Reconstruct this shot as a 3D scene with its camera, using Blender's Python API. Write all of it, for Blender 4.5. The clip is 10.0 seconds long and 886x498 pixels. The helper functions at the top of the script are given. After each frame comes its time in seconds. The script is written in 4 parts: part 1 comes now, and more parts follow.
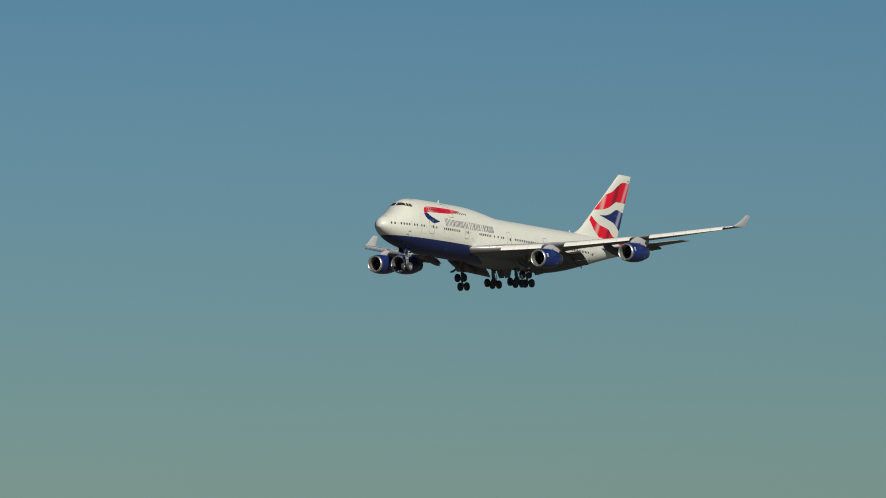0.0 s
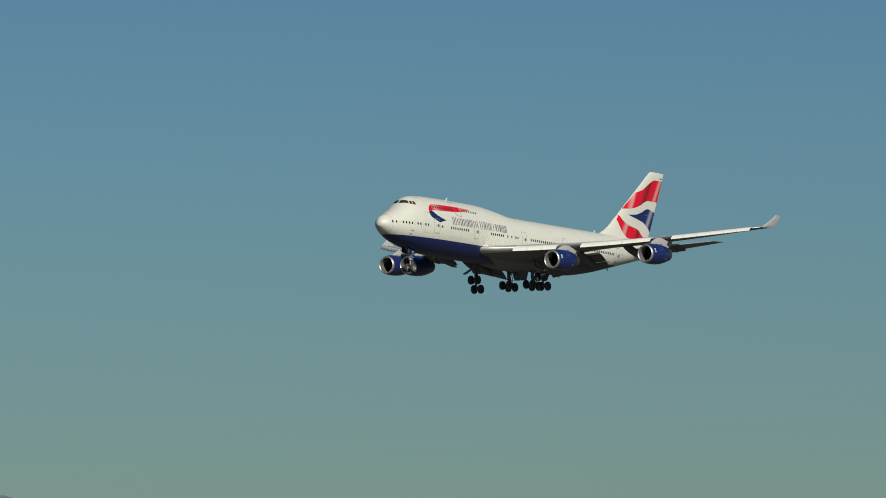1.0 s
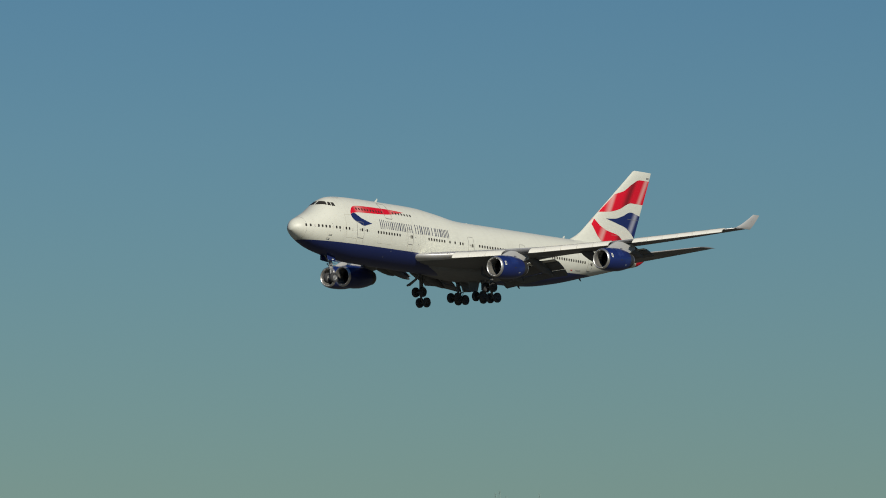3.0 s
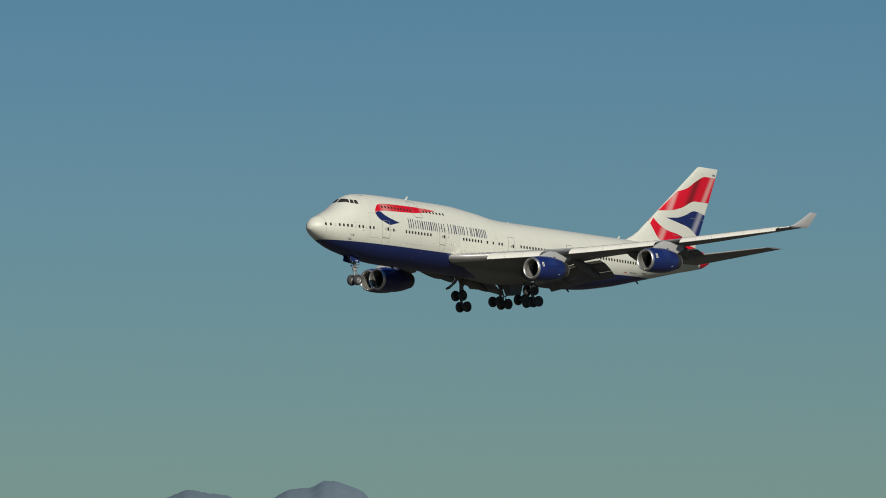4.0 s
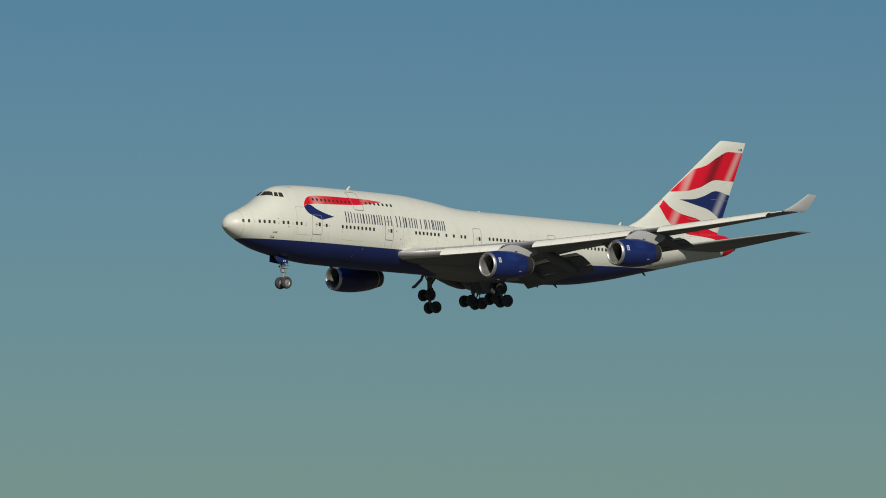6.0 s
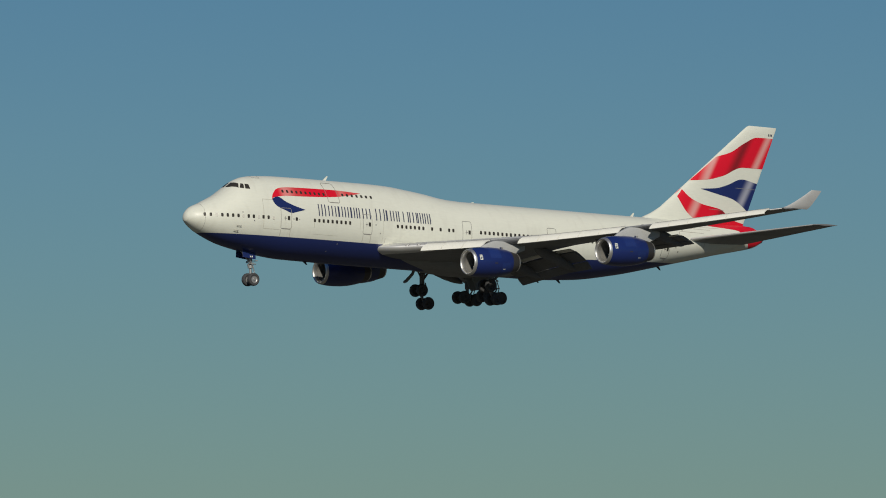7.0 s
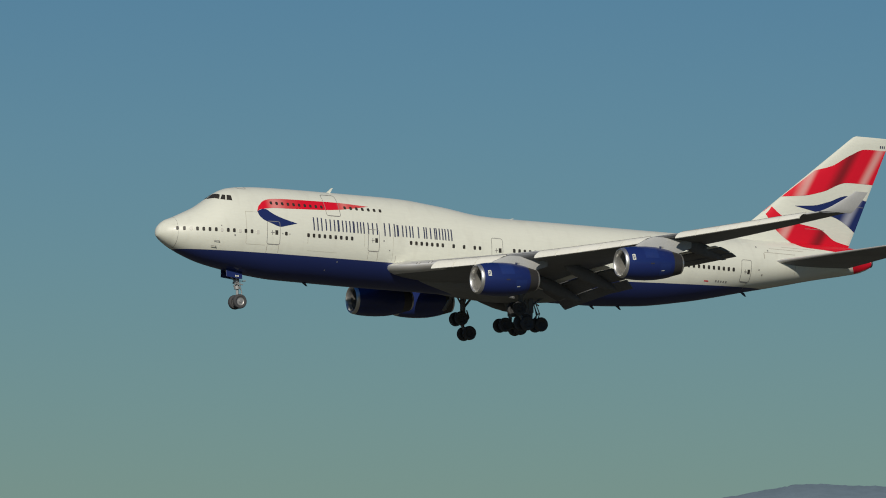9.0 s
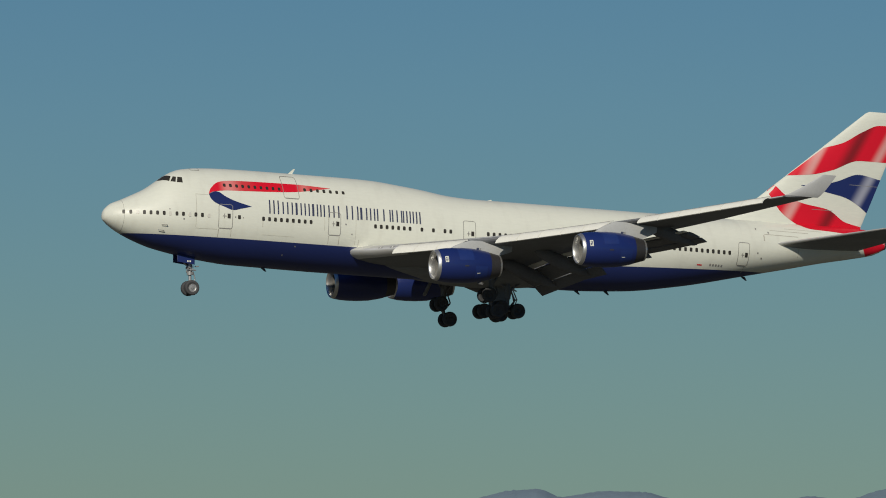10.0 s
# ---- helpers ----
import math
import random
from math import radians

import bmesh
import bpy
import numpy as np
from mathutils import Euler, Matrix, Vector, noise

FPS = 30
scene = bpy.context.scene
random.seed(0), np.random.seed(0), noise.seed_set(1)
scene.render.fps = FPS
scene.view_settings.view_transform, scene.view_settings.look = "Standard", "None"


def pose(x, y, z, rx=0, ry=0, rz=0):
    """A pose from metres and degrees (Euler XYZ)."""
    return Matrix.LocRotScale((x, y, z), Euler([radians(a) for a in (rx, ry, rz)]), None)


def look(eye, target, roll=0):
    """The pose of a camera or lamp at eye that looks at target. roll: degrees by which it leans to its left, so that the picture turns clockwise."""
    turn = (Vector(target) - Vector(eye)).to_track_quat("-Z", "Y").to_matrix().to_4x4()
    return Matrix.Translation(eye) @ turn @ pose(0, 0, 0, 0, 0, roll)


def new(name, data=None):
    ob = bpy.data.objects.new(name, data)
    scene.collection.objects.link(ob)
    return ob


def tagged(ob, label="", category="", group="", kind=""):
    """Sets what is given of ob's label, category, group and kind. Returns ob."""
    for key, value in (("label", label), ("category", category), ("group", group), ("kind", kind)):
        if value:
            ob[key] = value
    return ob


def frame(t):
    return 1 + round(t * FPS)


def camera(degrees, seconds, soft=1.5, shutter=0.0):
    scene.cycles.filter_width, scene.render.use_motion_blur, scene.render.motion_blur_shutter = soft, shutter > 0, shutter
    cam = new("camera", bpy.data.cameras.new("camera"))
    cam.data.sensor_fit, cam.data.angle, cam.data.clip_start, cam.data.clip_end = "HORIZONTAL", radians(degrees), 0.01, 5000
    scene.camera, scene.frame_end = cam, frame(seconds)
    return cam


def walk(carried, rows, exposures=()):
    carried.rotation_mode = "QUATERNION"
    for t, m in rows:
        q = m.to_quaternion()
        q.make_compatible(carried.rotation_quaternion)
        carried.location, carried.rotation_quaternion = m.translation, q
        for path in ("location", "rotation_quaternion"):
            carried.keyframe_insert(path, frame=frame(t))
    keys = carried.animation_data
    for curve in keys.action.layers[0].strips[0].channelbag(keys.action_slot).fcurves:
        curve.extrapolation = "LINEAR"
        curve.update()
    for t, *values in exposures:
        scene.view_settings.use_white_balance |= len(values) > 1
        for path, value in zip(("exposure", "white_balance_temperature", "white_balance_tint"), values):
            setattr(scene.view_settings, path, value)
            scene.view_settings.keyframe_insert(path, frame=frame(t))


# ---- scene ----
# Camera: on a tripod at the edge of the airfield, panning with the airliner.
EYE_HEIGHT = 3.0
cam = camera(6.454, 10.0, soft=1.0)


def aim(pan, tilt, roll):
    """Pan in degrees from +y towards +x, tilt above the horizontal."""
    a, b = radians(pan), radians(tilt)
    eye = Vector((0, 0, EYE_HEIGHT))
    return look(eye, eye + Vector((math.sin(a) * math.cos(b), math.cos(a) * math.cos(b), math.sin(b))), roll)


PAN = [(0, 57.546, 3.239, 0.00), (0.2, 57.121, 3.241, 0.00), (0.5, 56.482, 3.245, 0.00), (0.7, 56.052, 3.254, 0.02), (1, 55.343, 3.269, 0.04),
       (1.2, 54.885, 3.277, 0.03), (1.5, 54.244, 3.289, 0.02), (1.7, 53.803, 3.301, 0.01), (2, 53.124, 3.317, -0.01), (2.2, 52.663, 3.328, -0.02),
       (2.5, 51.976, 3.344, -0.02), (2.7, 51.486, 3.357, 0.00), (3.8, 48.263, 3.391, 0.02), (4, 47.458, 3.396, 0.00), (4.2, 46.707, 3.404, 0.01),
       (4.3, 46.396, 3.407, 0.02), (4.5, 45.804, 3.414, 0.02), (4.7, 45.126, 3.422, -0.01), (5, 44.077, 3.434, -0.06), (5.2, 43.417, 3.432, -0.06),
       (5.5, 42.464, 3.430, -0.08), (5.6, 42.108, 3.428, -0.04), (5.7, 41.726, 3.426, 0.00), (6.8, 37.114, 3.353, 0.01), (6.9, 36.698, 3.351, 0.03),
       (7, 36.280, 3.349, 0.04), (7.2, 35.390, 3.348, 0.02), (7.5, 34.050, 3.347, -0.03), (7.7, 33.127, 3.345, -0.02), (8, 31.669, 3.342, -0.02),
       (8.2, 30.629, 3.343, 0.00), (8.3, 30.051, 3.344, 0.01), (8.5, 28.764, 3.344, 0.03), (8.7, 27.542, 3.342, 0.03), (9, 25.790, 3.339, 0.04),
       (9.2, 24.609, 3.280, 0.02), (9.3, 24.026, 3.250, 0.01), (9.5, 22.912, 3.191, -0.01), (9.7, 21.788, 3.153, 0.00), (10, 20.026, 3.097, 0.02)]
walk(cam, [(t, aim(a, b, r)) for t, a, b, r in PAN], exposures=[(0, -0.53), (2.0, -0.57), (4.0, -0.62), (5.5, -0.66), (7.5, -0.69), (10, -0.68)])

# World and sun.
SUN_EL, SUN_AZ = 30.0, 212.0        # degrees; azimuth from +y towards +x
world = bpy.data.worlds.new("sky")
scene.world = world
world.use_nodes = True
wn = world.node_tree.nodes
sky = wn.new("ShaderNodeTexSky")
sky.sky_type, sky.sun_disc = "NISHITA", False
sky.sun_elevation, sky.sun_rotation = radians(SUN_EL), radians(SUN_AZ)
sky.altitude, sky.air_density, sky.dust_density, sky.ozone_density = 30, 1.0, 0.13, 2.0
wn["Background"].inputs["Strength"].default_value = 0.05
haze = wn.new("ShaderNodeMix")           # the air's own tint over the Nishita sky
haze.data_type, haze.blend_type = "RGBA", "MULTIPLY"
haze.inputs[0].default_value, haze.inputs[7].default_value = 1.0, (0.59, 0.868, 1.15, 1)
vivid = wn.new("ShaderNodeHueSaturation")
vivid.inputs["Saturation"].default_value = 1.32
world.node_tree.links.new(sky.outputs[0], vivid.inputs["Color"])
world.node_tree.links.new(vivid.outputs[0], haze.inputs[6])
world.node_tree.links.new(haze.outputs[2], wn["Background"].inputs["Color"])
lamp = bpy.data.lights.new("sun", "SUN")
lamp.energy, lamp.angle, lamp.color = 5.0, radians(0.53), (1.0, 0.94, 0.82)
a, b = radians(SUN_AZ), radians(SUN_EL)
sun = new("sun", lamp)
sun.matrix_world = look(Vector((math.sin(a) * math.cos(b), math.cos(a) * math.cos(b), math.sin(b))) * 300, (0, 0, 0))


# ---- materials ----
def node(tree, kind, **values):
    n = tree.nodes.new(kind)
    for key, value in values.items():
        n.inputs[int(key[1:]) if key[0] == "_" else key].default_value = value
    return n


def math_node(tree, op, a, b=0.0, clamp=False):
    n = tree.nodes.new("ShaderNodeMath")
    n.operation, n.use_clamp = op, clamp
    for i, v in enumerate((a, b)):
        if isinstance(v, (int, float)):
            n.inputs[i].default_value = v
        else:
            tree.links.new(v, n.inputs[i])
    return n.outputs[0]


def mix(tree, fac, a, b, blend="MIX"):
    n = tree.nodes.new("ShaderNodeMix")
    n.data_type, n.blend_type = "RGBA", blend
    for sock, v in ((n.inputs[0], fac), (n.inputs[6], a), (n.inputs[7], b)):
        if isinstance(v, (int, float, tuple)):
            sock.default_value = v
        else:
            tree.links.new(v, sock)
    return n.outputs[2]


def rgb(c):
    return (*c, 1.0)


def surface(name, colour, rough=0.5, metal=0.0, grain=3.0, vary=0.12, streak=(1, 1, 1), bump=0.0, coat=0.0, spec=0.5):
    """A painted or bare surface: soiling at two scales, varied gloss and a slight relief. Returns material, tree, colour socket, shader."""
    m = bpy.data.materials.new(name)
    m.use_nodes = True
    t = m.node_tree
    bsdf = t.nodes["Principled BSDF"]
    co = t.nodes.new("ShaderNodeTexCoord")
    mp = node(t, "ShaderNodeMapping", Scale=streak)
    t.links.new(co.outputs["Object"], mp.inputs[0])
    big = node(t, "ShaderNodeTexNoise", Scale=grain * 0.25, Detail=4.0)
    small = node(t, "ShaderNodeTexNoise", Scale=grain * 4, Detail=6.0, Roughness=0.65)
    for n in (big, small):
        t.links.new(mp.outputs[0], n.inputs["Vector"])
    dirt = math_node(t, "MULTIPLY", math_node(t, "SUBTRACT", math_node(t, "ADD", big.outputs[0], small.outputs[0]), 0.8), 2.0 * vary, True)
    dark = tuple(c * 0.45 for c in colour)
    col = mix(t, dirt, rgb(colour), rgb(dark))
    t.links.new(col, bsdf.inputs["Base Color"])
    t.links.new(math_node(t, "ADD", rough, math_node(t, "MULTIPLY", dirt, 0.5)), bsdf.inputs["Roughness"])
    bsdf.inputs["Metallic"].default_value = metal
    bsdf.inputs["Coat Weight"].default_value = coat
    bsdf.inputs["Specular IOR Level"].default_value = spec
    if bump:
        bn = node(t, "ShaderNodeBump", Strength=bump, Distance=0.05)
        t.links.new(small.outputs[0], bn.inputs["Height"])
        t.links.new(bn.outputs[0], bsdf.inputs["Normal"])
    return m, t, col, bsdf


WHITE, NAVY, RED = (0.76, 0.765, 0.66), (0.015, 0.027, 0.122), (0.70, 0.008, 0.026)
M = {}
M["white"] = surface("white_paint", WHITE, 0.32, grain=1.2, vary=0.16, streak=(0.3, 1, 1.6), coat=0.15)[0]
M["navy"] = surface("navy_paint", NAVY, 0.28, grain=2, vary=0.2, coat=0.2)[0]
M["cowl_blue"] = surface("blue_cowl_paint", (0.013, 0.027, 0.135), 0.3, grain=2, vary=0.25, streak=(0.4, 1, 1), coat=0.2)[0]
M["cowl_panel"] = surface("paler_cowl_panel", (0.016, 0.036, 0.165), 0.34, grain=2, vary=0.25)[0]
M["title"] = surface("slate_blue_lettering", (0.045, 0.052, 0.10), 0.4, grain=3, vary=0.15)[0]
M["red"] = surface("red_paint", RED, 0.42, grain=2, vary=0.12, spec=0.35)[0]
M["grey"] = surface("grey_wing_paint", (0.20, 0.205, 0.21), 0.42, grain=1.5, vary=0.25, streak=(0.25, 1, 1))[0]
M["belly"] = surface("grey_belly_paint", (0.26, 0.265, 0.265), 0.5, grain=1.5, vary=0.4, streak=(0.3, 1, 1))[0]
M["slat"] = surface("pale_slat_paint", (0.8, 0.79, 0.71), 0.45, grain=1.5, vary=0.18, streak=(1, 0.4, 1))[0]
# the wing's light grey, lightened for the sun on its top
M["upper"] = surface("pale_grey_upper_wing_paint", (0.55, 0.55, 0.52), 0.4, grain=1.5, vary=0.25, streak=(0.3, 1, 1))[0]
M["winglet"] = surface("winglet_grey_paint", (0.5, 0.5, 0.49), 0.4, grain=2, vary=0.2)[0]
M["pylon"] = surface("pylon_grey_paint", (0.46, 0.465, 0.45), 0.4, grain=2, vary=0.25)[0]
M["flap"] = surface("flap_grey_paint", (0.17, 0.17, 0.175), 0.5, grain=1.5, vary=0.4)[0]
M["steel"] = surface("polished_inlet_metal", (0.70, 0.69, 0.66), 0.36, 0.85, grain=2, vary=0.12)[0]
M["edge"] = surface("bare_leading_edge", (0.74, 0.73, 0.70), 0.42, 0.6, grain=2, vary=0.15)[0]
M["nozzle"] = surface("scorched_nozzle_metal", (0.105, 0.10, 0.10), 0.45, 0.7, grain=2, vary=0.35)[0]
M["fan"] = surface("dark_fan_metal", (0.05, 0.05, 0.055), 0.35, 0.8, grain=3, vary=0.2)[0]
M["liner"] = surface("inlet_liner", (0.18, 0.176, 0.16), 0.65, 0.0, grain=3, vary=0.25)[0]
M["glass"] = surface("dark_cabin_glass", (0.040, 0.036, 0.030), 0.42, grain=3, vary=0.1, spec=0.25)[0]
M["blind"] = surface("plugged_window_paint", (0.66, 0.64, 0.57), 0.4, grain=3, vary=0.15)[0]
M["line"] = surface("panel_seam", (0.27, 0.26, 0.24), 0.6, grain=4, vary=0.2)[0]
# main gear metal, darker than the nose gear's
M["gear_dark"] = surface("oily_gear_metal", (0.19, 0.19, 0.19), 0.5, 0.3, grain=5, vary=0.4)[0]
M["gear"] = surface("gear_metal", (0.42, 0.42, 0.41), 0.4, 0.4, grain=5, vary=0.35)[0]
M["tyre"] = surface("tyre_rubber", (0.06, 0.06, 0.062), 0.75, grain=6, vary=0.2, bump=0.2)[0]
# near-white colour stands in for the reflection on the lens
M["lamp"] = surface("landing_light_lens", (0.85, 0.84, 0.80), 0.15, grain=6, vary=0.05, coat=0.5)[0]
M["static"] = surface("bare_static_port", (0.30, 0.29, 0.27), 0.45, 0.4, grain=6, vary=0.2)[0]
M["streak"] = surface("weathered_stain", (0.50, 0.47, 0.39), 0.55, grain=5, vary=0.3)[0]
M["stain"] = surface("faint_soiling", (0.60, 0.585, 0.49), 0.5, grain=4, vary=0.3)[0]
M["hub"] = surface("wheel_hub_metal", (0.40, 0.40, 0.39), 0.4, 0.5, grain=6, vary=0.3)[0]


def livery():
    """White upper body above a navy belly; the line between climbs to the tail. Faint grime under the doors and frames."""
    m, t, col, bsdf = surface("body_paint", WHITE, 0.40, grain=1.0, vary=0.11, streak=(0.35, 1, 1.5), coat=0.05)
    co = t.nodes.new("ShaderNodeTexCoord")
    xyz = t.nodes.new("ShaderNodeSeparateXYZ")
    t.links.new(co.outputs["Object"], xyz.inputs[0])
    x, z = xyz.outputs[0], xyz.outputs[2]
    rise = math_node(t, "MULTIPLY", math_node(t, "MAXIMUM", math_node(t, "SUBTRACT", x, 43.0), 0.0), 0.04)
    above = math_node(t, "SUBTRACT", z, math_node(t, "ADD", rise, -1.05))
    fac = math_node(t, "MULTIPLY", math_node(t, "ADD", above, 0.01), 60.0, True)
    n = node(t, "ShaderNodeTexNoise", Scale=1.4, Detail=5.0)
    mp = node(t, "ShaderNodeMapping", Scale=(0.9, 0.3, 0.3))
    t.links.new(co.outputs["Object"], mp.inputs[0])
    t.links.new(mp.outputs[0], n.inputs["Vector"])
    grime = math_node(t, "MULTIPLY", math_node(t, "SUBTRACT", n.outputs[0], 0.53), 0.7, True)
    white = mix(t, grime, col, rgb((0.42, 0.39, 0.32)))
    # circumferential skin joints
    joint = math_node(t, "LESS_THAN", math_node(t, "PINGPONG", x, 3.05), 0.012)
    white = mix(t, math_node(t, "MULTIPLY", joint, 0.05), white, rgb((0.3, 0.29, 0.26)))
    t.links.new(mix(t, fac, rgb(NAVY), white), bsdf.inputs["Base Color"])
    return m


def banded(name, colour, stops, start=54.0, length=12.0, lean=0.55):
    """Air-brushed folds: pale and dark streaks that lean with the fin's trailing edge."""
    m, t, col, bsdf = surface(name, colour, 0.42, grain=2, vary=0.1, spec=0.35)
    co = t.nodes.new("ShaderNodeTexCoord")
    xyz = t.nodes.new("ShaderNodeSeparateXYZ")
    t.links.new(co.outputs["Object"], xyz.inputs[0])
    s = math_node(t, "SUBTRACT", xyz.outputs[0], math_node(t, "MULTIPLY", xyz.outputs[2], lean))
    s = math_node(t, "DIVIDE", math_node(t, "SUBTRACT", s, start), length)
    ramp = t.nodes.new("ShaderNodeValToRGB")
    ramp.color_ramp.interpolation = "EASE"
    els = ramp.color_ramp.elements
    while len(els) < len(stops):
        els.new(0.5)
    for e, (p, c) in zip(els, stops):
        e.position, e.color = p, rgb(c)
    t.links.new(s, ramp.inputs[0])
    t.links.new(mix(t, 0.1, ramp.outputs[0], col), bsdf.inputs["Base Color"])
    return m


M["body"] = livery()
PALE_RED, DEEP_RED = (0.72, 0.36, 0.33), (0.20, 0.012, 0.016)
M["fin_red"] = banded("folded_red_paint", RED, [(0.0, RED), (0.17, RED), (0.26, PALE_RED), (0.31, RED), (0.40, RED), (0.50, DEEP_RED), (0.58, RED), (0.65, RED), (0.715, PALE_RED), (0.77, RED)])
M["fin_red_low"] = banded("lower_folded_red_paint", RED, [(0.0, RED), (0.19, RED), (0.28, PALE_RED), (0.34, RED), (0.49, RED), (0.59, DEEP_RED), (0.66, RED)])
M["ribbon"] = banded("faded_red_ribbon_paint", RED, [(0.0, RED), (0.10, RED), (0.20, (0.72, 0.26, 0.24)), (0.36, (0.63, 0.05, 0.055)), (0.5, RED), (0.84, RED), (0.93, (0.72, 0.2, 0.18)), (1.0, (0.68, 0.08, 0.08))], 8.0, 9.0, 0.0)
M["fin_blue"] = banded("folded_blue_paint", NAVY, [(0.0, NAVY), (0.66, NAVY), (0.74, (0.36, 0.37, 0.44)), (0.80, NAVY)])


# ---- mesh helpers ----
def link(name, verts, faces, material, parent=None, label="", smooth=True):
    me = bpy.data.meshes.new(name)
    me.from_pydata([tuple(v) for v in verts], [], faces)
    me.validate()
    bm = bmesh.new()
    bm.from_mesh(me)
    bmesh.ops.recalc_face_normals(bm, faces=bm.faces)
    if smooth:
        for e in bm.edges:
            if len(e.link_faces) == 2 and e.calc_face_angle(0) > radians(38):
                e.smooth = False
    bm.to_mesh(me)
    bm.free()
    me.polygons.foreach_set("use_smooth", [smooth] * len(me.polygons))
    me.materials.append(material)
    ob = new(name, me)
    ob.parent = parent
    return tagged(ob, label)


def shared(name, source, m, parent):
    """Another piece on the same mesh."""
    ob = new(name, source.data)
    ob.parent = parent
    ob.matrix_basis = m
    return ob


def sheet(rows, closed=False, caps=False):
    """Quads between rows of points."""
    n = len(rows[0])
    verts = [v for r in rows for v in r]
    faces = []
    for i in range(len(rows) - 1):
        for j in range(n if closed else n - 1):
            k = (j + 1) % n
            faces.append((i * n + j, i * n + k, (i + 1) * n + k, (i + 1) * n + j))
    if caps:
        faces += [tuple(range(n)), tuple(range((len(rows) - 1) * n, len(rows) * n))]
    return verts, faces


def join(*shapes):
    verts, faces = [], []
    for v, f in shapes:
        k = len(verts)
        verts += list(v)
        faces += [tuple(i + k for i in q) for q in f]
    return verts, faces


def lathe(profile, centre, droop=0.0, n=48, squash=1.0, close=True):
    """Turned about the x axis: profile of (x, radius), from the centre; droop: the nose hangs by so many degrees."""
    rows = []
    for x, r in profile:
        rows.append([Vector((x, r * math.sin(2 * math.pi * j / n), r * squash * math.cos(2 * math.pi * j / n))) for j in range(n)])
    turn = Matrix.Rotation(radians(-droop), 3, "Y")
    rows = [[turn @ v + Vector(centre) for v in r] for r in rows]
    return sheet(rows, True, close)


def tube(p, q, r, r2=None, n=12):
    p, q = Vector(p), Vector(q)
    w = (q - p).normalized()
    u = w.orthogonal().normalized()
    v = w.cross(u)
    r2 = r if r2 is None else r2
    ring = lambda c, k: [c + u * (k * math.cos(2 * math.pi * j / n)) + v * (k * math.sin(2 * math.pi * j / n)) for j in range(n)]
    e = min(0.2 * min(r, r2), 0.02)
    return sheet([ring(p, r - e), ring(p + w * e, r), ring(q - w * e, r2), ring(q, r2 - e)], True, True)


def plate(corners, thick, normal):
    """A bevelled panel from a ring of corners."""
    n = Vector(normal).normalized() * thick / 2
    c = sum((Vector(p) for p in corners), Vector()) / len(corners)
    inner = [c + (Vector(p) - c) * 0.97 for p in corners]
    rows = [[p - n for p in inner], [Vector(p) - n * 0.4 for p in corners], [Vector(p) + n * 0.4 for p in corners], [p + n for p in inner]]
    return sheet(rows, True, True)


def curve(tab, x):
    """Smooth, monotone interpolation in a table of (x, value)."""
    n = len(tab)
    if x <= tab[0][0]:
        return tab[0][1]
    if x >= tab[-1][0]:
        return tab[-1][1]
    d = [(tab[i + 1][1] - tab[i][1]) / (tab[i + 1][0] - tab[i][0]) for i in range(n - 1)]
    i = max(k for k in range(n - 1) if tab[k][0] <= x)

    def slope(k):
        if k == 0 or k == n - 1:
            return d[0] if k == 0 else d[-1]
        return 0 if d[k - 1] * d[k] <= 0 else 2 * d[k - 1] * d[k] / (d[k - 1] + d[k])
    h = tab[i + 1][0] - tab[i][0]
    s = (x - tab[i][0]) / h
    return ((2 * s ** 3 - 3 * s * s + 1) * tab[i][1] + (s ** 3 - 2 * s * s + s) * h * slope(i)
            + (3 * s * s - 2 * s ** 3) * tab[i + 1][1] + (s ** 3 - s * s) * h * slope(i + 1))


def lerp(a, b, s):
    return a + (b - a) * s


def resample(points, s):
    """The point at the share s of a polyline's points, smoothed."""
    k = s * (len(points) - 1)
    tx = [(i, p[0]) for i, p in enumerate(points)]
    tz = [(i, p[1]) for i, p in enumerate(points)]
    return curve(tx, k), curve(tz, k)


# ---- ground and distance ----
def build_ground():
    m, t, col, bsdf = surface("airfield_grass", (0.105, 0.098, 0.072), 0.9, grain=0.05, vary=0.5, bump=0.4)
    n = 96
    rows = [[Vector((r * math.cos(2 * math.pi * j / n), r * math.sin(2 * math.pi * j / n), 0)) for j in range(n)] for r in (1, 40, 200, 800, 2000, 4900)]
    v, f = sheet(rows, True)
    f.append(tuple(range(n)))
    tagged(link("ground", v, f, m, smooth=False), "flat dry grass airfield reaching to the hills", "ground", kind="structure")


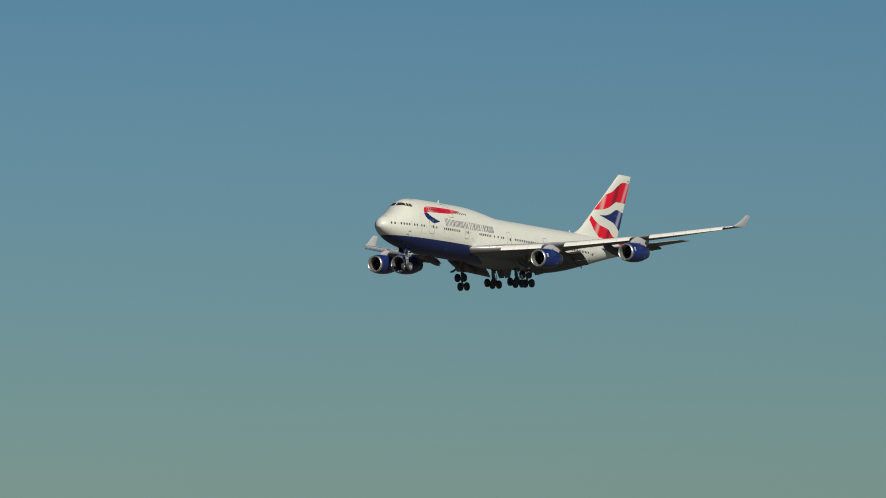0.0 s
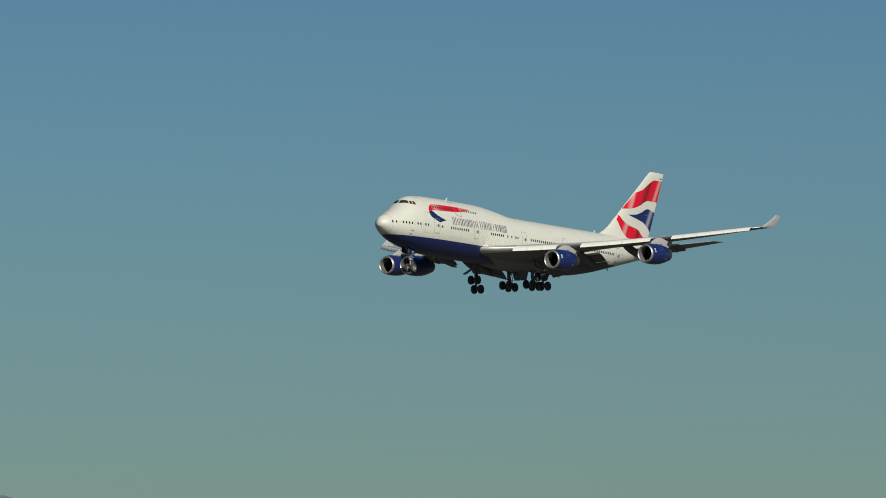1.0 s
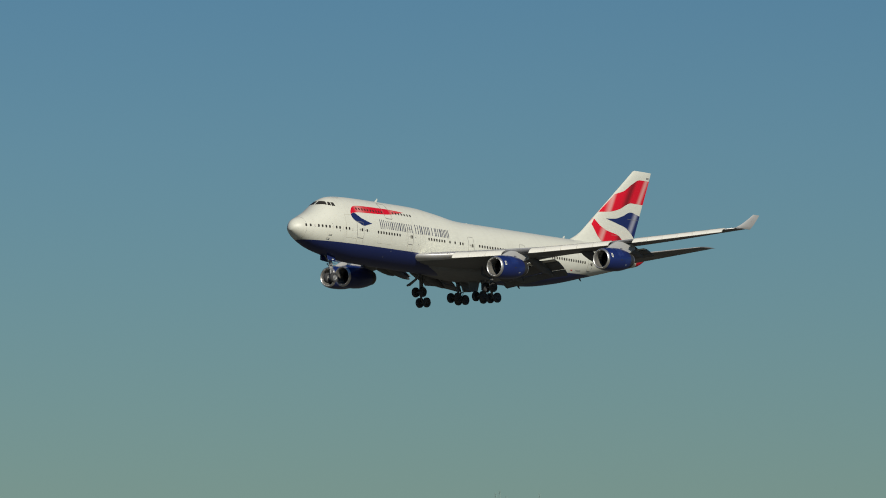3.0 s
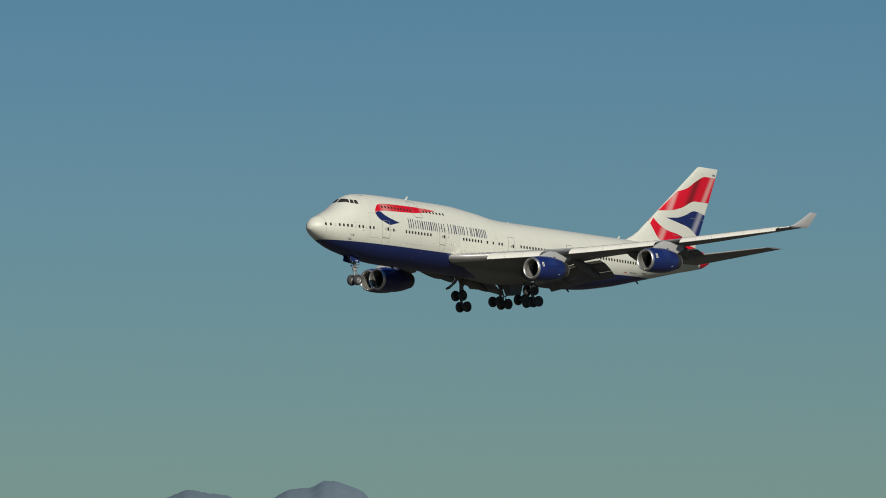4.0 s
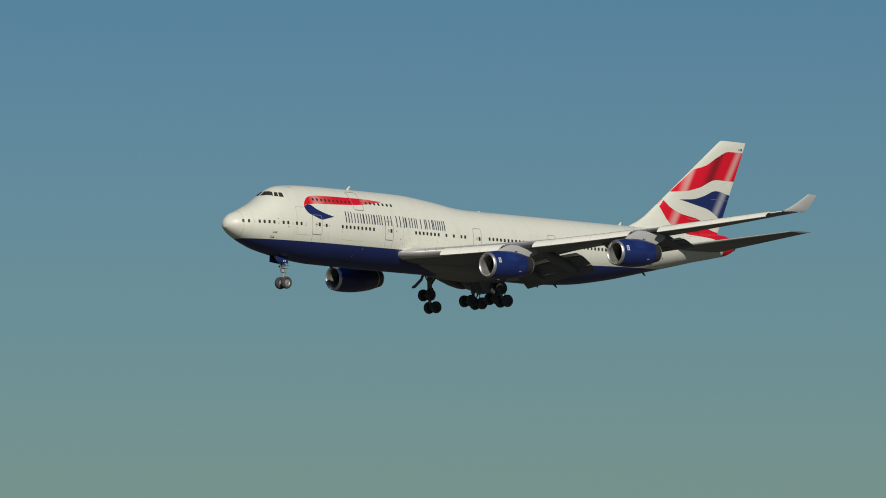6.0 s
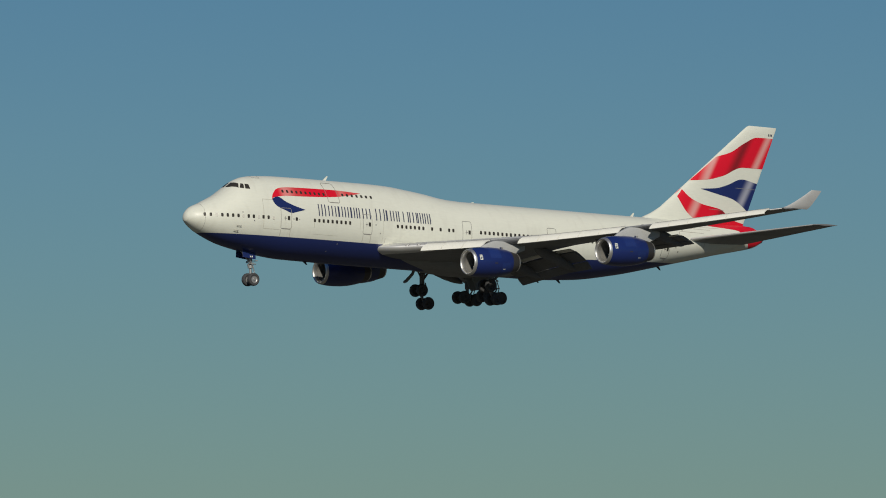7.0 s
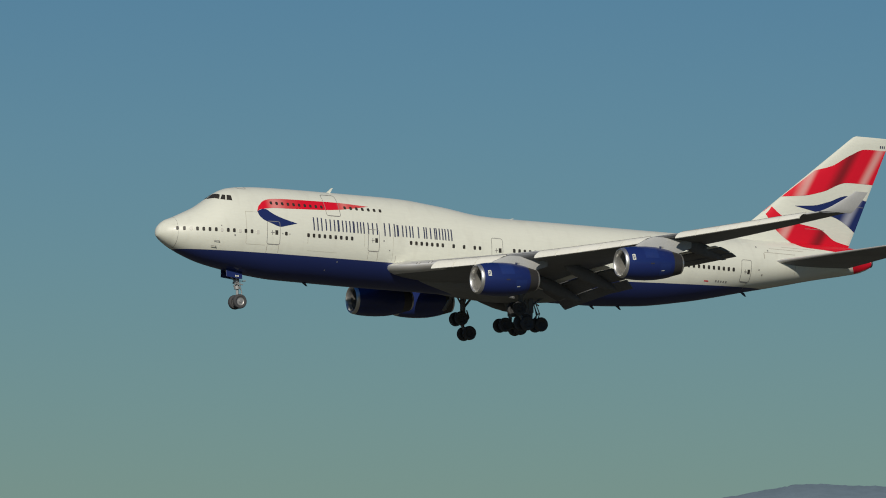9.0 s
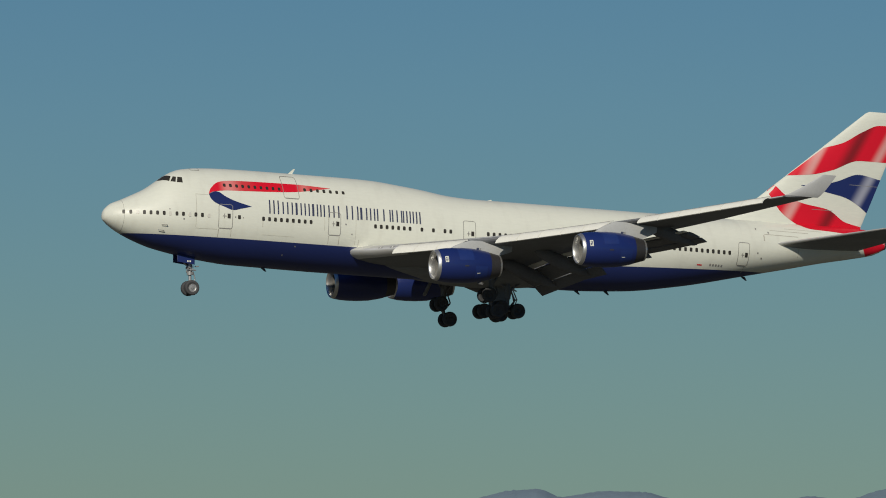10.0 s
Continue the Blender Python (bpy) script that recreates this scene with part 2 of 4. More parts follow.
# azimuth from +y towards +x, elevation of the crest, in degrees
CREST = [(8, 1.0), (16, 1.1), (19, 1.2), (20.0, 1.24), (20.3, 1.29), (20.55, 1.345), (20.7, 1.35), (20.9, 1.29), (21.05, 1.32), (21.2, 1.335),
         (21.5, 1.33), (21.7, 1.28), (22.3, 1.24), (22.75, 1.3), (22.95, 1.27), (23.3, 1.355), (23.6, 1.33), (24.4, 1.2), (26, 1.3), (27.3, 1.45),
         (27.75, 1.515), (28.05, 1.57), (28.25, 1.605), (28.4, 1.628), (28.75, 1.62), (29.1, 1.605), (29.3, 1.575), (29.55, 1.535), (30, 1.48), (31, 1.4),
         (34, 1.3), (38, 1.3), (42, 1.35), (45.0, 1.46), (45.4, 1.565), (45.5, 1.605), (45.62, 1.64), (45.72, 1.625), (45.88, 1.605), (46.02, 1.54),
         (46.15, 1.56), (46.35, 1.645), (46.5, 1.66), (46.6, 1.705), (46.66, 1.708), (46.76, 1.68), (46.87, 1.635), (46.95, 1.55), (47.2, 1.45), (49, 1.4),
         (51.9, 1.4), (52.12, 1.47), (52.25, 1.44), (53, 1.38), (57, 1.3), (66, 1.1)]


def build_hills():
    # base colour already mixed with the blue-grey haze of the distance
    m, t, col, bsdf = surface("far_hill_scrub", (0.22, 0.292, 0.342), 1.0, grain=0.035, vary=0.3, spec=0.1)
    reach, rows = 4500.0, []
    tab = CREST
    steps = np.arange(8, 66, 0.02)
    for r, share, rough in ((4180, 0.0, 0), (4260, 0.35, 0.05), (4340, 0.66, 0.05), (4420, 0.86, 0.03), (reach, 1.0, 0.012), (4600, 0.9, 0.03), (4750, 0.5, 0.03), (4850, 0.0, 0)):
        row = []
        for az in steps:
            el = curve(tab, az)
            el += 0.006 * noise.noise((az * 45, r * 0.05, 7)) + 0.004 * noise.noise((az * 140, r * 0.05, 9))
            el += rough * (noise.noise((az * 3, r * 0.01, 0)) + 0.5 * noise.noise((az * 11, r * 0.02, 3)))
            top = EYE_HEIGHT + reach * math.tan(radians(el))
            a = radians(az)
            row.append(Vector((r * math.sin(a), r * math.cos(a), top * share - 0.3)))
        rows.append(row)
    v, f = sheet(rows)
    tagged(link("backdrop_hills", v, f, m), "scrub hills on the far horizon, haze painted in as blue-grey", "hills", kind="structure")


def build_masts():
    m = surface("far_mast_steel", (0.27, 0.39, 0.35), 0.8, grain=1, vary=0.2)[0]
    for az, el in ((51.12, 1.595), (51.15, 1.615), (51.2, 1.57), (51.44, 1.595)):
        a, d = radians(az), 4480.0
        x, y = d * math.sin(a), d * math.cos(a)
        base, top = 95.0, EYE_HEIGHT + d * math.tan(radians(el))
        shapes = []
        for k in range(3):
            c = (1.1 * math.cos(k * 2.094), 1.1 * math.sin(k * 2.094))
            shapes.append(tube((c[0], c[1], 0), (c[0] * 0.5, c[1] * 0.5, top - base), 0.16, 0.1, 5))
        n = 9
        for i in range(n):
            z0, z1 = (top - base) * i / n, (top - base) * (i + 1) / n
            for k in range(3):
                p, q = k * 2.094, (k + 1) * 2.094
                s0, s1 = 1.1 * (1 - 0.5 * i / n), 1.1 * (1 - 0.5 * (i + 1) / n)
                shapes.append(tube((s0 * math.cos(p), s0 * math.sin(p), z0), (s1 * math.cos(q), s1 * math.sin(q), z1), 0.08, n=4))
        v, f = join(*shapes)
        ob = link("radio_mast", v, f, m, smooth=False)
        ob.location = (x, y, base)
        tagged(ob, "thin grey lattice radio mast on a far ridge", "mast", "masts on the ridge")


# ---- the airliner: x aft from the nose, y to starboard, z up ----
TOP = [(0, .3), (.05, .6), (.2, .87), (.7, 1.33), (1.4, 1.64), (2.3, 2.08), (3.4, 2.65), (4.4, 3.36), (5.1, 3.88), (5.6, 4.19), (6.4, 4.49),
       (7.8, 4.69), (10, 4.80), (13, 4.83), (20, 4.82), (22.8, 4.76), (25, 4.56), (27.4, 4.28), (28.7, 4.07), (30.1, 3.92), (32, 3.85),
       (36, 3.85), (48, 3.84), (60, 3.86), (65, 3.85), (67.4, 3.75), (68.4, 3.45), (68.7, 3.05)]
BOT = [(0, .3), (.05, 0), (.2, -.15), (.7, -.54), (1.4, -.96), (2.9, -1.6), (4.3, -2.04), (6.5, -2.46), (8.5, -2.75), (11, -2.96), (13.7, -3.0),
       (18.5, -3.05), (40, -3.05), (45.3, -2.8), (50.3, -2.08), (56.5, -.75), (60, .02), (63, .7), (66, 1.3), (67.9, 1.75), (68.7, 2.2)]
WID = [(0, 0), (.05, .3), (.2, .55), (.7, 1.02), (1.4, 1.43), (2.9, 2.06), (4.3, 2.46), (6.5, 2.87), (8.5, 3.06), (11, 3.2), (13, 3.25), (42, 3.25),
       (48, 3.1), (54, 2.72), (58, 2.3), (62, 1.75), (66, 1.05), (68.7, .38)]
MID = [(0, .3), (2, .3), (10, .4), (44, .4), (50, .75), (56, 1.3), (62, 1.95), (68.7, 2.58)]
PORT, STARBOARD = -1, 1


def skin(x, angle, side=PORT, off=0.0):
    """A point of the body's skin at station x; angle from the widest line, up; off: metres outwards."""
    def at(x, a):
        zc = curve(MID, x)
        b = curve(TOP, x) - zc if a > 0 else zc - curve(BOT, x)
        lobe = 1 + 0.16 * min(1, max(0, curve(TOP, x) - 3.85)) if a > 0 else 1
        return Vector((x, curve(WID, x) * max(0, math.cos(a)) ** lobe * side, zc + b * math.sin(a)))
    p = at(x, angle)
    if off:
        n = (at(x + 0.02, angle) - at(max(x - 0.02, 0.01), angle)).cross(at(x, angle + 0.01) - at(x, angle - 0.01))
        n = n.normalized()
        p += n * (off if n.y * side > 0 or (abs(angle) > 1.4 and n.z * angle > 0) else -off)
    return p


def angle_of(x, z):
    zc = curve(MID, x)
    b = curve(TOP, x) - zc if z > zc else zc - curve(BOT, x)
    return math.asin(max(-1.0, min(1.0, (z - zc) / b)))


def skin_strip(upper, lower, n, m, side=PORT, off=0.012):
    """Paint with its own thickness that lies on the body between two lines of (x, z)."""
    rows = []
    for i in range(n + 1):
        (xu, zu), (xl, zl) = resample(upper, i / n), resample(lower, i / n)
        au, al = angle_of(xu, zu), angle_of(xl, zl)
        rows.append([skin(lerp(xl, xu, j / m), lerp(al, au, j / m), side, off) for j in range(m + 1)])
    return sheet(rows)


def skin_quad(x0, x1, z0, z1, n=6, m=8, side=PORT, off=0.012):
    return skin_strip([(x0, z1), (x1, z1)], [(x0, z0), (x1, z0)], n, m, side, off)


def skin_ring(x0, x1, z0, z1, radius, width, side=PORT, off=0.012):
    """A seam round a rectangle with rounded corners, on the body's skin."""
    rows = []
    for cx, cz, start in ((x1 - radius, z1 - radius, 0), (x0 + radius, z1 - radius, 90), (x0 + radius, z0 + radius, 180), (x1 - radius, z0 + radius, 270)):
        for i in range(6):
            a = radians(start + 18 * i)
            rows.append([(cx + q * math.cos(a), cz + q * math.sin(a)) for q in (radius, radius - width)])
    dense = []
    for i, row in enumerate(rows):
        nxt = rows[(i + 1) % len(rows)]
        n = 8 if i % 6 == 5 else 1
        for k in range(n):
            dense.append([skin(x, angle_of(x, z), side, off) for x, z in [(lerp(p[0], q[0], k / n), lerp(p[1], q[1], k / n)) for p, q in zip(row, nxt)]])
    v, f = sheet(dense)
    k = len(dense) * 2
    f.append((k - 2, k - 1, 1, 0))
    return v, f


def build_body(root):
    xs = sorted({0.004, 0.02, 0.05, 0.1, 0.15, 0.2, 0.3, 0.4, 0.55, 0.7, 0.9} | {round(1.1 + 0.3 * k, 2) for k in range(24)} | {round(8.3 + 0.6 * k, 2) for k in range(101)} | {68.7})
    n = 48
    rows = []
    for x in xs:
        ring = [skin(x, lerp(-math.pi / 2, math.pi / 2, j / n), PORT) for j in range(n + 1)]
        ring += [skin(x, lerp(math.pi / 2, -math.pi / 2, j / n), STARBOARD) for j in range(1, n)]
        rows.append(ring)
    v, f = sheet(rows, True, True)
    body = link("fuselage", v, f, M["body"], root, "cream-white fuselage with navy belly and upper-deck hump")
    # radome seam
    rows = [[skin(1.42 + d, lerp(-math.pi / 2, math.pi / 2, j / 40), PORT, 0.006) for j in range(41)] +
            [skin(1.42 + d, lerp(math.pi / 2, -math.pi / 2, j / 40), STARBOARD, 0.006) for j in range(1, 40)] for d in (0, .02)]
    link("radome_seam", *sheet(rows, True), M["line"], body)
    # ribbon emblem
    red_up = [(8.12, 2.43), (8.25, 2.8), (8.47, 3.07), (8.85, 3.4), (9.33, 3.58), (10.2, 3.69), (12, 3.74), (15.6, 3.78), (18.66, 3.65)]
    red_lo = [(8.13, 2.42), (8.4, 2.62), (8.75, 2.70), (9.3, 2.78), (9.64, 2.82), (11.4, 2.88), (14.6, 3.03), (16, 3.17), (18.67, 3.64)]
    blue_up = [(8.12, 2.42), (8.45, 2.61), (8.75, 2.69), (8.97, 2.66), (9.59, 2.27), (10.5, 1.92), (11.66, 1.61)]
    blue_lo = [(8.13, 2.41), (8.25, 2.1), (8.58, 1.77), (9.34, 1.46), (10.1, 1.22), (10.8, 1.38), (11.66, 1.60)]
    for side in (PORT, STARBOARD):
        link("ribbon_red", *skin_strip(red_up, red_lo, 48, 8, side), M["ribbon"], body, "red painted ribbon")
        link("ribbon_blue", *skin_strip(blue_up, blue_lo, 24, 8, side), M["navy"], body, "navy painted ribbon")
    # title, as plain upright bars
    letters = [(13.15, 14.0), (14.3, 15.2), (15.42, 15.6), (15.85, 16.65), (16.85, 17.03), (17.25, 17.95), (18.25, 19.2),
               (19.8, 20.85), (21.0, 21.18), (21.5, 22.3), (22.45, 23.65), (23.75, 24.65), (24.7, 25.4), (25.55, 26.25)]
    for k, (x0, x1) in enumerate(letters):
        z0, z1 = (1.14, 2.28) if k in (0, 7) else (1.2, 2.2)
        n = 1 if x1 - x0 < 0.3 else 3
        for i in range(n):
            w = 0.115 if n == 3 else x1 - x0
            p = lerp(x0, x1 - w, i / 2) if n == 3 else x0
            link("title_bar", *skin_quad(p, p + w, z0, z1, 2, 6), M["title"], body, "dark slate-blue painted bar")
    for k in range(5):
        link("registration_bar", *skin_quad(52.0 + 0.27 * k, 52.15 + 0.27 * k, -0.41, -0.24, 1, 2), M["line"], body, "small dark painted bar")
    link("flag_bar", *skin_quad(50.85, 51.3, -0.44, -0.34, 2, 1), M["red"], body, "small red painted bar")
    # cockpit glazing
    panes = [((4.47, 3.37), (5.12, 3.34), (5.36, 3.78), (5.1, 3.86)), ((5.2, 3.33), (5.56, 3.29), (5.72, 3.74), (5.5, 3.78)),
             ((5.66, 3.28), (6.11, 3.26), (6.15, 3.72), (5.82, 3.75))]
    for side in (PORT, STARBOARD):
        for k, (bl, br, tr, tl) in enumerate(panes):
            rows = []
            for i in range(9):
                s = i / 8
                lo = (lerp(bl[0], br[0], s), lerp(angle_of(*bl), angle_of(*br), s))
                hi = (lerp(tl[0], tr[0], s), lerp(angle_of(*tl), angle_of(*tr), s))
                if k == 0 and i == 0:
                    lo, hi = (lo[0], 1.53), (hi[0], 1.53)
                rows.append([skin(lerp(lo[0], hi[0], j / 6), lerp(lo[1], hi[1], j / 6), side, 0.012) for j in range(7)])
            link("cockpit_window", *sheet(rows), M["glass"], body, "dark cockpit glass pane")
    # cabin windows: one pane on a raised frame, repeated
    w, h = 0.108, 0.155
    ring = [(math.copysign(abs(math.cos(a)) ** 0.5, math.cos(a)) * w, math.copysign(abs(math.sin(a)) ** 0.5, math.sin(a)) * h)
            for a in [2 * math.pi * k / 12 for k in range(12)]]
    rows = [[Vector((x * k, d, z * k)) for x, z in ring] for k, d in ((1.12, 0.012), (1.06, -0.026), (1.0, -0.026), (0.98, -0.02))]
    pv, pf = sheet(rows, True)
    pf.append(tuple(range(36, 48)))
    source = link("cabin_window", pv, pf, M["glass"], body)
    plug = link("window_plug", pv, pf, M["blind"], body)
    xs = [1.38, 1.9, 2.92, 3.42, 3.93, 4.45, 5.46, 5.98, 6.99, 7.53, 10.62] + [12.66 + .51 * k for k in range(9)] + [22.3 + .5 * k for k in range(7)]
    xs += [26.33, 27.33, 28.34, 28.84] + [32.12 + .51 * k for k in range(15)] + [42.0 + .509 * k for k in range(24)]
    spots = [(x, lerp(.62, .79, min(x, 32) / 32), source) for x in xs]
    spots += [(x, .63, plug) for x in (2.42, 4.93, 6.5, 8.07)]
    spots += [(9.52 + .518 * k, 3.26, source) for k in range(10)] + [(16.4 + .555 * k, 3.36, source) for k in range(7)]
    first = {}
    for side in (PORT, STARBOARD):
        for x, z, kind in spots:
            a = angle_of(x, z)
            p, up = skin(x, a, side), (skin(x, a + 0.02, side) - skin(x, a - 0.02, side)).normalized()
            ahead = (skin(x + 0.1, a, side) - skin(x - 0.1, a, side)).normalized()
            if side == STARBOARD:
                ahead = -ahead
            m = Matrix((ahead, (up.cross(ahead)).normalized(), up)).transposed().to_4x4()
            m.translation = p
            if kind not in first:
                first[kind] = True
                kind.matrix_basis = m
            else:
                shared(kind.name.split(".")[0], kind, m, body)
    # doors
    doors = [(8.88, 10.08, -.34, 1.66), (18.24, 19.32, -.27, 1.64), (29.95, 31.05, -.25, 1.77), (40.1, 41.2, -.2, 1.78), (54.5, 55.56, -.19, 1.74), (14.5, 15.85, 2.5, 4.46)]
    for side in (PORT, STARBOARD):
        for k, (x0, x1, z0, z1) in enumerate(doors):
            edge = [skin_ring(x0, x1, z0, z1, 0.2, 0.045, side, .016), skin_quad(x0 + .15, x1 - .15, z0, z0 + .075, 8, 1, side, .018)]
            door = link("cabin_door", *join(*edge), M["line"], body, "cabin door outlined by a dark seam")
            if k < 5:
                link("door_window", *skin_quad(lerp(x0, x1, .62), lerp(x0, x1, .62) + .26, .52, .9, 2, 3, side, .016), M["glass"], door)
                link("door_handle", *join(skin_quad(lerp(x0, x1, .3), lerp(x0, x1, .55), .66, .72, 2, 1, side, .02), skin_quad(lerp(x0, x1, .38), lerp(x0, x1, .43), .5, .88, 1, 2, side, .022)), M["line"], door)
    # aerials
    for x, z, hgt, lean in ((15.7, 4.80, .45, .5), (52.5, 3.80, .4, .25), (33.0, 3.83, .12, .5)):
        p = [(x, 0, z), (x + .38, 0, z), (x + .42 + lean * .4, 0, z + hgt), (x + .28 + lean * .4, 0, z + hgt)]
        link("aerial", *plate(p, .06, (0, 1, 0)), M["white"], body, "small white blade aerial", smooth=False)
    for x in (13.6, 41.0, 43.6, 55.85):
        z = curve(BOT, x) + .05
        p = [(x, 0, z), (x + .4, 0, z), (x + .62, 0, z - .33), (x + .48, 0, z - .33)]
        link("aerial", *plate(p, .06, (0, 1, 0)), M["nozzle"], body, "small dark blade aerial under the belly", smooth=False)
    # pitot probes and vents by the nose
    for x, z in ((4.75, -.3), (4.55, -.72)):
        link("probe", *tube(skin(x, angle_of(x, z), PORT, 0.0), skin(x - .05, angle_of(x, z), PORT, .16), .03), M["line"], body)
        link("probe", *tube(skin(x - .45, angle_of(x, z), PORT, .13), skin(x + .02, angle_of(x, z) + .01, PORT, .16), .025), M["line"], body)
    # static ports, belly lamps and stains below the doors
    for x, z, q in ((6.05, .25, .06), (10.95, 1.2 - .55, .045), (19.75, .72, .06), (20.3, -.05, .05), (10.3, .66, .05), (4.9, 1.0, .05)):
        link("static_port", *skin_quad(x - q, x + q, z - q, z + q, 2, 2), M["static"], body)
    for x, z in ((15.6, -1.33), (14.7, -2.05), (22.6, -1.9)):
        link("belly_lamp", *skin_quad(x - .05, x + .05, z - .05, z + .05, 2, 2), M["hub"], body)
    for x0, x1, z0, z1 in ((8.92, 8.97, -1.0, -.36), (9.98, 10.02, -.98, -.36), (18.3, 18.34, -.95, -.3), (19.2, 19.25, -.98, -.3), (20.9, 20.94, -1.0, -.45), (12.6, 12.64, .0, .5), (30.1, 30.15, -.8, -.27), (55.3, 55.34, -.7, -.2)):
        link("stain", *skin_quad(x0, x1, z0, z1, 1, 5, PORT, .008), M["streak"], body)
    for x0, x1, z0, z1 in ((7.02, 7.07, -.35, 2.35), (7.02, 8.1, 2.33, 2.38), (7.05, 8.8, -.44, -.39), (12.6, 15.4, -.62, -.59), (20.6, 20.64, -.9, 2.0), (17.9, 17.94, .1, 1.1), (46.0, 46.04, -.4, .3), (60.2, 60.25, .9, 1.9)):
        link("stain", *skin_quad(x0, x1, z0, z1, 4, 8, PORT, .007), M["stain"], body)
    hatch = [skin_quad(7.1, 7.8, 4.42, 4.45, 6, 1), skin_quad(7.1, 7.13, 4.42, 4.62, 1, 4), skin_quad(7.77, 7.8, 4.42, 4.66, 1, 4)]
    link("crew_hatch", *join(*hatch), M["line"], body, "escape hatch outlined by a dark seam")
    # grease round the tailplane's pivot
    for x0, x1, z0, z1 in ((57.0, 60.2, 2.56, 2.61), (57.6, 61.2, 2.95, 2.99), (56.9, 57.0, 2.0, 2.5), (59.0, 62.5, 3.2, 3.23)):
        link("stain", *skin_quad(x0, x1, z0, z1, 8, 2, PORT, .007), M["streak"], body)
    for x, z in ((56.35, .95), (56.75, .55), (56.3, 3.0), (57.4, 2.75)):
        link("static_port", *skin_quad(x - .06, x + .06, z - .07, z + .07, 2, 2), M["static"], body)
    # red paint on the tail cone
    for side in (PORT, STARBOARD):
        up = [(60.5, 3.855), (63, 3.855), (66, 3.83), (67.4, 3.74), (68.66, 3.05)]
        lo = [(60.5, 3.80), (61.5, 3.42), (63.6, 3.32), (65.2, 3.2), (66.3, 2.5)]
        link("tail_paint", *skin_strip(up, lo, 24, 8, side), M["red"], body, "red painted tail fold")
        link("tail_paint", *skin_strip([(66.3, 2.5), (68.68, 3.0)], [(67.0, 1.56), (68.68, 2.24)], 10, 8, side, .014), M["red"], body, "red painted tail cone")
    link("exhaust_pipe", *lathe([(0, .36), (.18, .33), (.18, .27), (0, .25)], (68.68, 0, 2.58), n=24), M["nozzle"], body, "dark tail cone exhaust")
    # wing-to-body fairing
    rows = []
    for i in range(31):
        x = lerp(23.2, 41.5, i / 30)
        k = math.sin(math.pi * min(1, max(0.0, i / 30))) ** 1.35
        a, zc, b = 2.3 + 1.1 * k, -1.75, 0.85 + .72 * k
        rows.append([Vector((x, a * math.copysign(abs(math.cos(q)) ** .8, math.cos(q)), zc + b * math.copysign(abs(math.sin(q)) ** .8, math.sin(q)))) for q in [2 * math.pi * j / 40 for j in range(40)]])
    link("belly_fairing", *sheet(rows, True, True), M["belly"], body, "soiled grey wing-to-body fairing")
    for side in (PORT, STARBOARD):
        prof = [(0, .02), (.5, .12), (1.6, .3), (3.5, .5), (6, .6), (9, .55), (12, .3), (13.5, .05)]
        link("root_fillet", *lathe(prof, (20.95, side * 2.8, -.8), droop=-2.0, n=24, squash=.6), M["white"], body, "white wing-root fillet")
    return body


WING_TWIST = [(-3, 2.0), (0, 1.6), (3, -0.3), (6, -2.3), (9, -3.0), (14, -2.9), (28.25, -4.0)]
WING_THICK = [(-3, .12), (0, .122), (3, .12), (7, .11), (15, .085)]
WING_RISE = [(-3, -1.45), (0, -1.36), (4, -1.08), (8.5, -.62), (18, .80), (28.25, 2.68)]


# wing plan: y -> leading edge, trailing edge, height, thickness share, incidence
def wing_at(y):
    d = y - 3.25
    le = 20.45 + 0.9115 * max(d, -0.15)
    te = lerp(36.0, 39.2, d / 9.05) if y < 12.3 else lerp(39.2, 49.2, (y - 12.3) / 19.2)
    return le, te, curve(WING_RISE, d), curve(WING_THICK, d), curve(WING_TWIST, d)


def foil(u):
    """Half thickness over chord, for one unit of thickness share."""
    return 5 * (0.2969 * math.sqrt(u) - 0.126 * u - 0.3516 * u * u + 0.2843 * u ** 3 - 0.1015 * u ** 4)


def foil_ring(n=18):
    us = [(1 - math.cos(math.pi * i / n)) / 2 for i in range(n + 1)]
    return [(u, 1) for u in reversed(us)] + [(u, -1) for u in us[1:-1]]


def wing_point(y, u, up, side):
    le, te, z, th, inc = wing_at(y)
    c = te - le
    camber = 0.012 * math.sin(math.pi * min(1, u ** 0.8))
    w = c * (camber + up * th * foil(u) * (0.6 if up > 0 else 1.0))
    a = radians(inc)
    return Vector((le + c * u * math.cos(a) + w * math.sin(a), side * y, z - c * u * math.sin(a) + w * math.cos(a)))


def blade(y0, y1, where, thick, side, n=2, steps=5):
    """A panel that spans from y0 to y1; where(y) gives its profile's centre line of (x, z), thick(s) its half thickness."""
    rows = []
    for i in range(n + 1):
        y = lerp(y0, y1, i / n)
        line = where(y)
        k = len(line)
        ups, downs = [], []
        for j, (x, z) in enumerate(line):
            p, q = line[max(0, j - 1)], line[min(k - 1, j + 1)]
            t = Vector((q[0] - p[0], q[1] - p[1])).normalized()
            nx, nz = -t.y, t.x
            h = thick(j / (k - 1))
            ups.append(Vector((x + nx * h, side * y, z + nz * h)))
            downs.append(Vector((x - nx * h, side * y, z - nz * h)))
        rows.append(ups + downs[::-1])
    return sheet(rows, True, True)


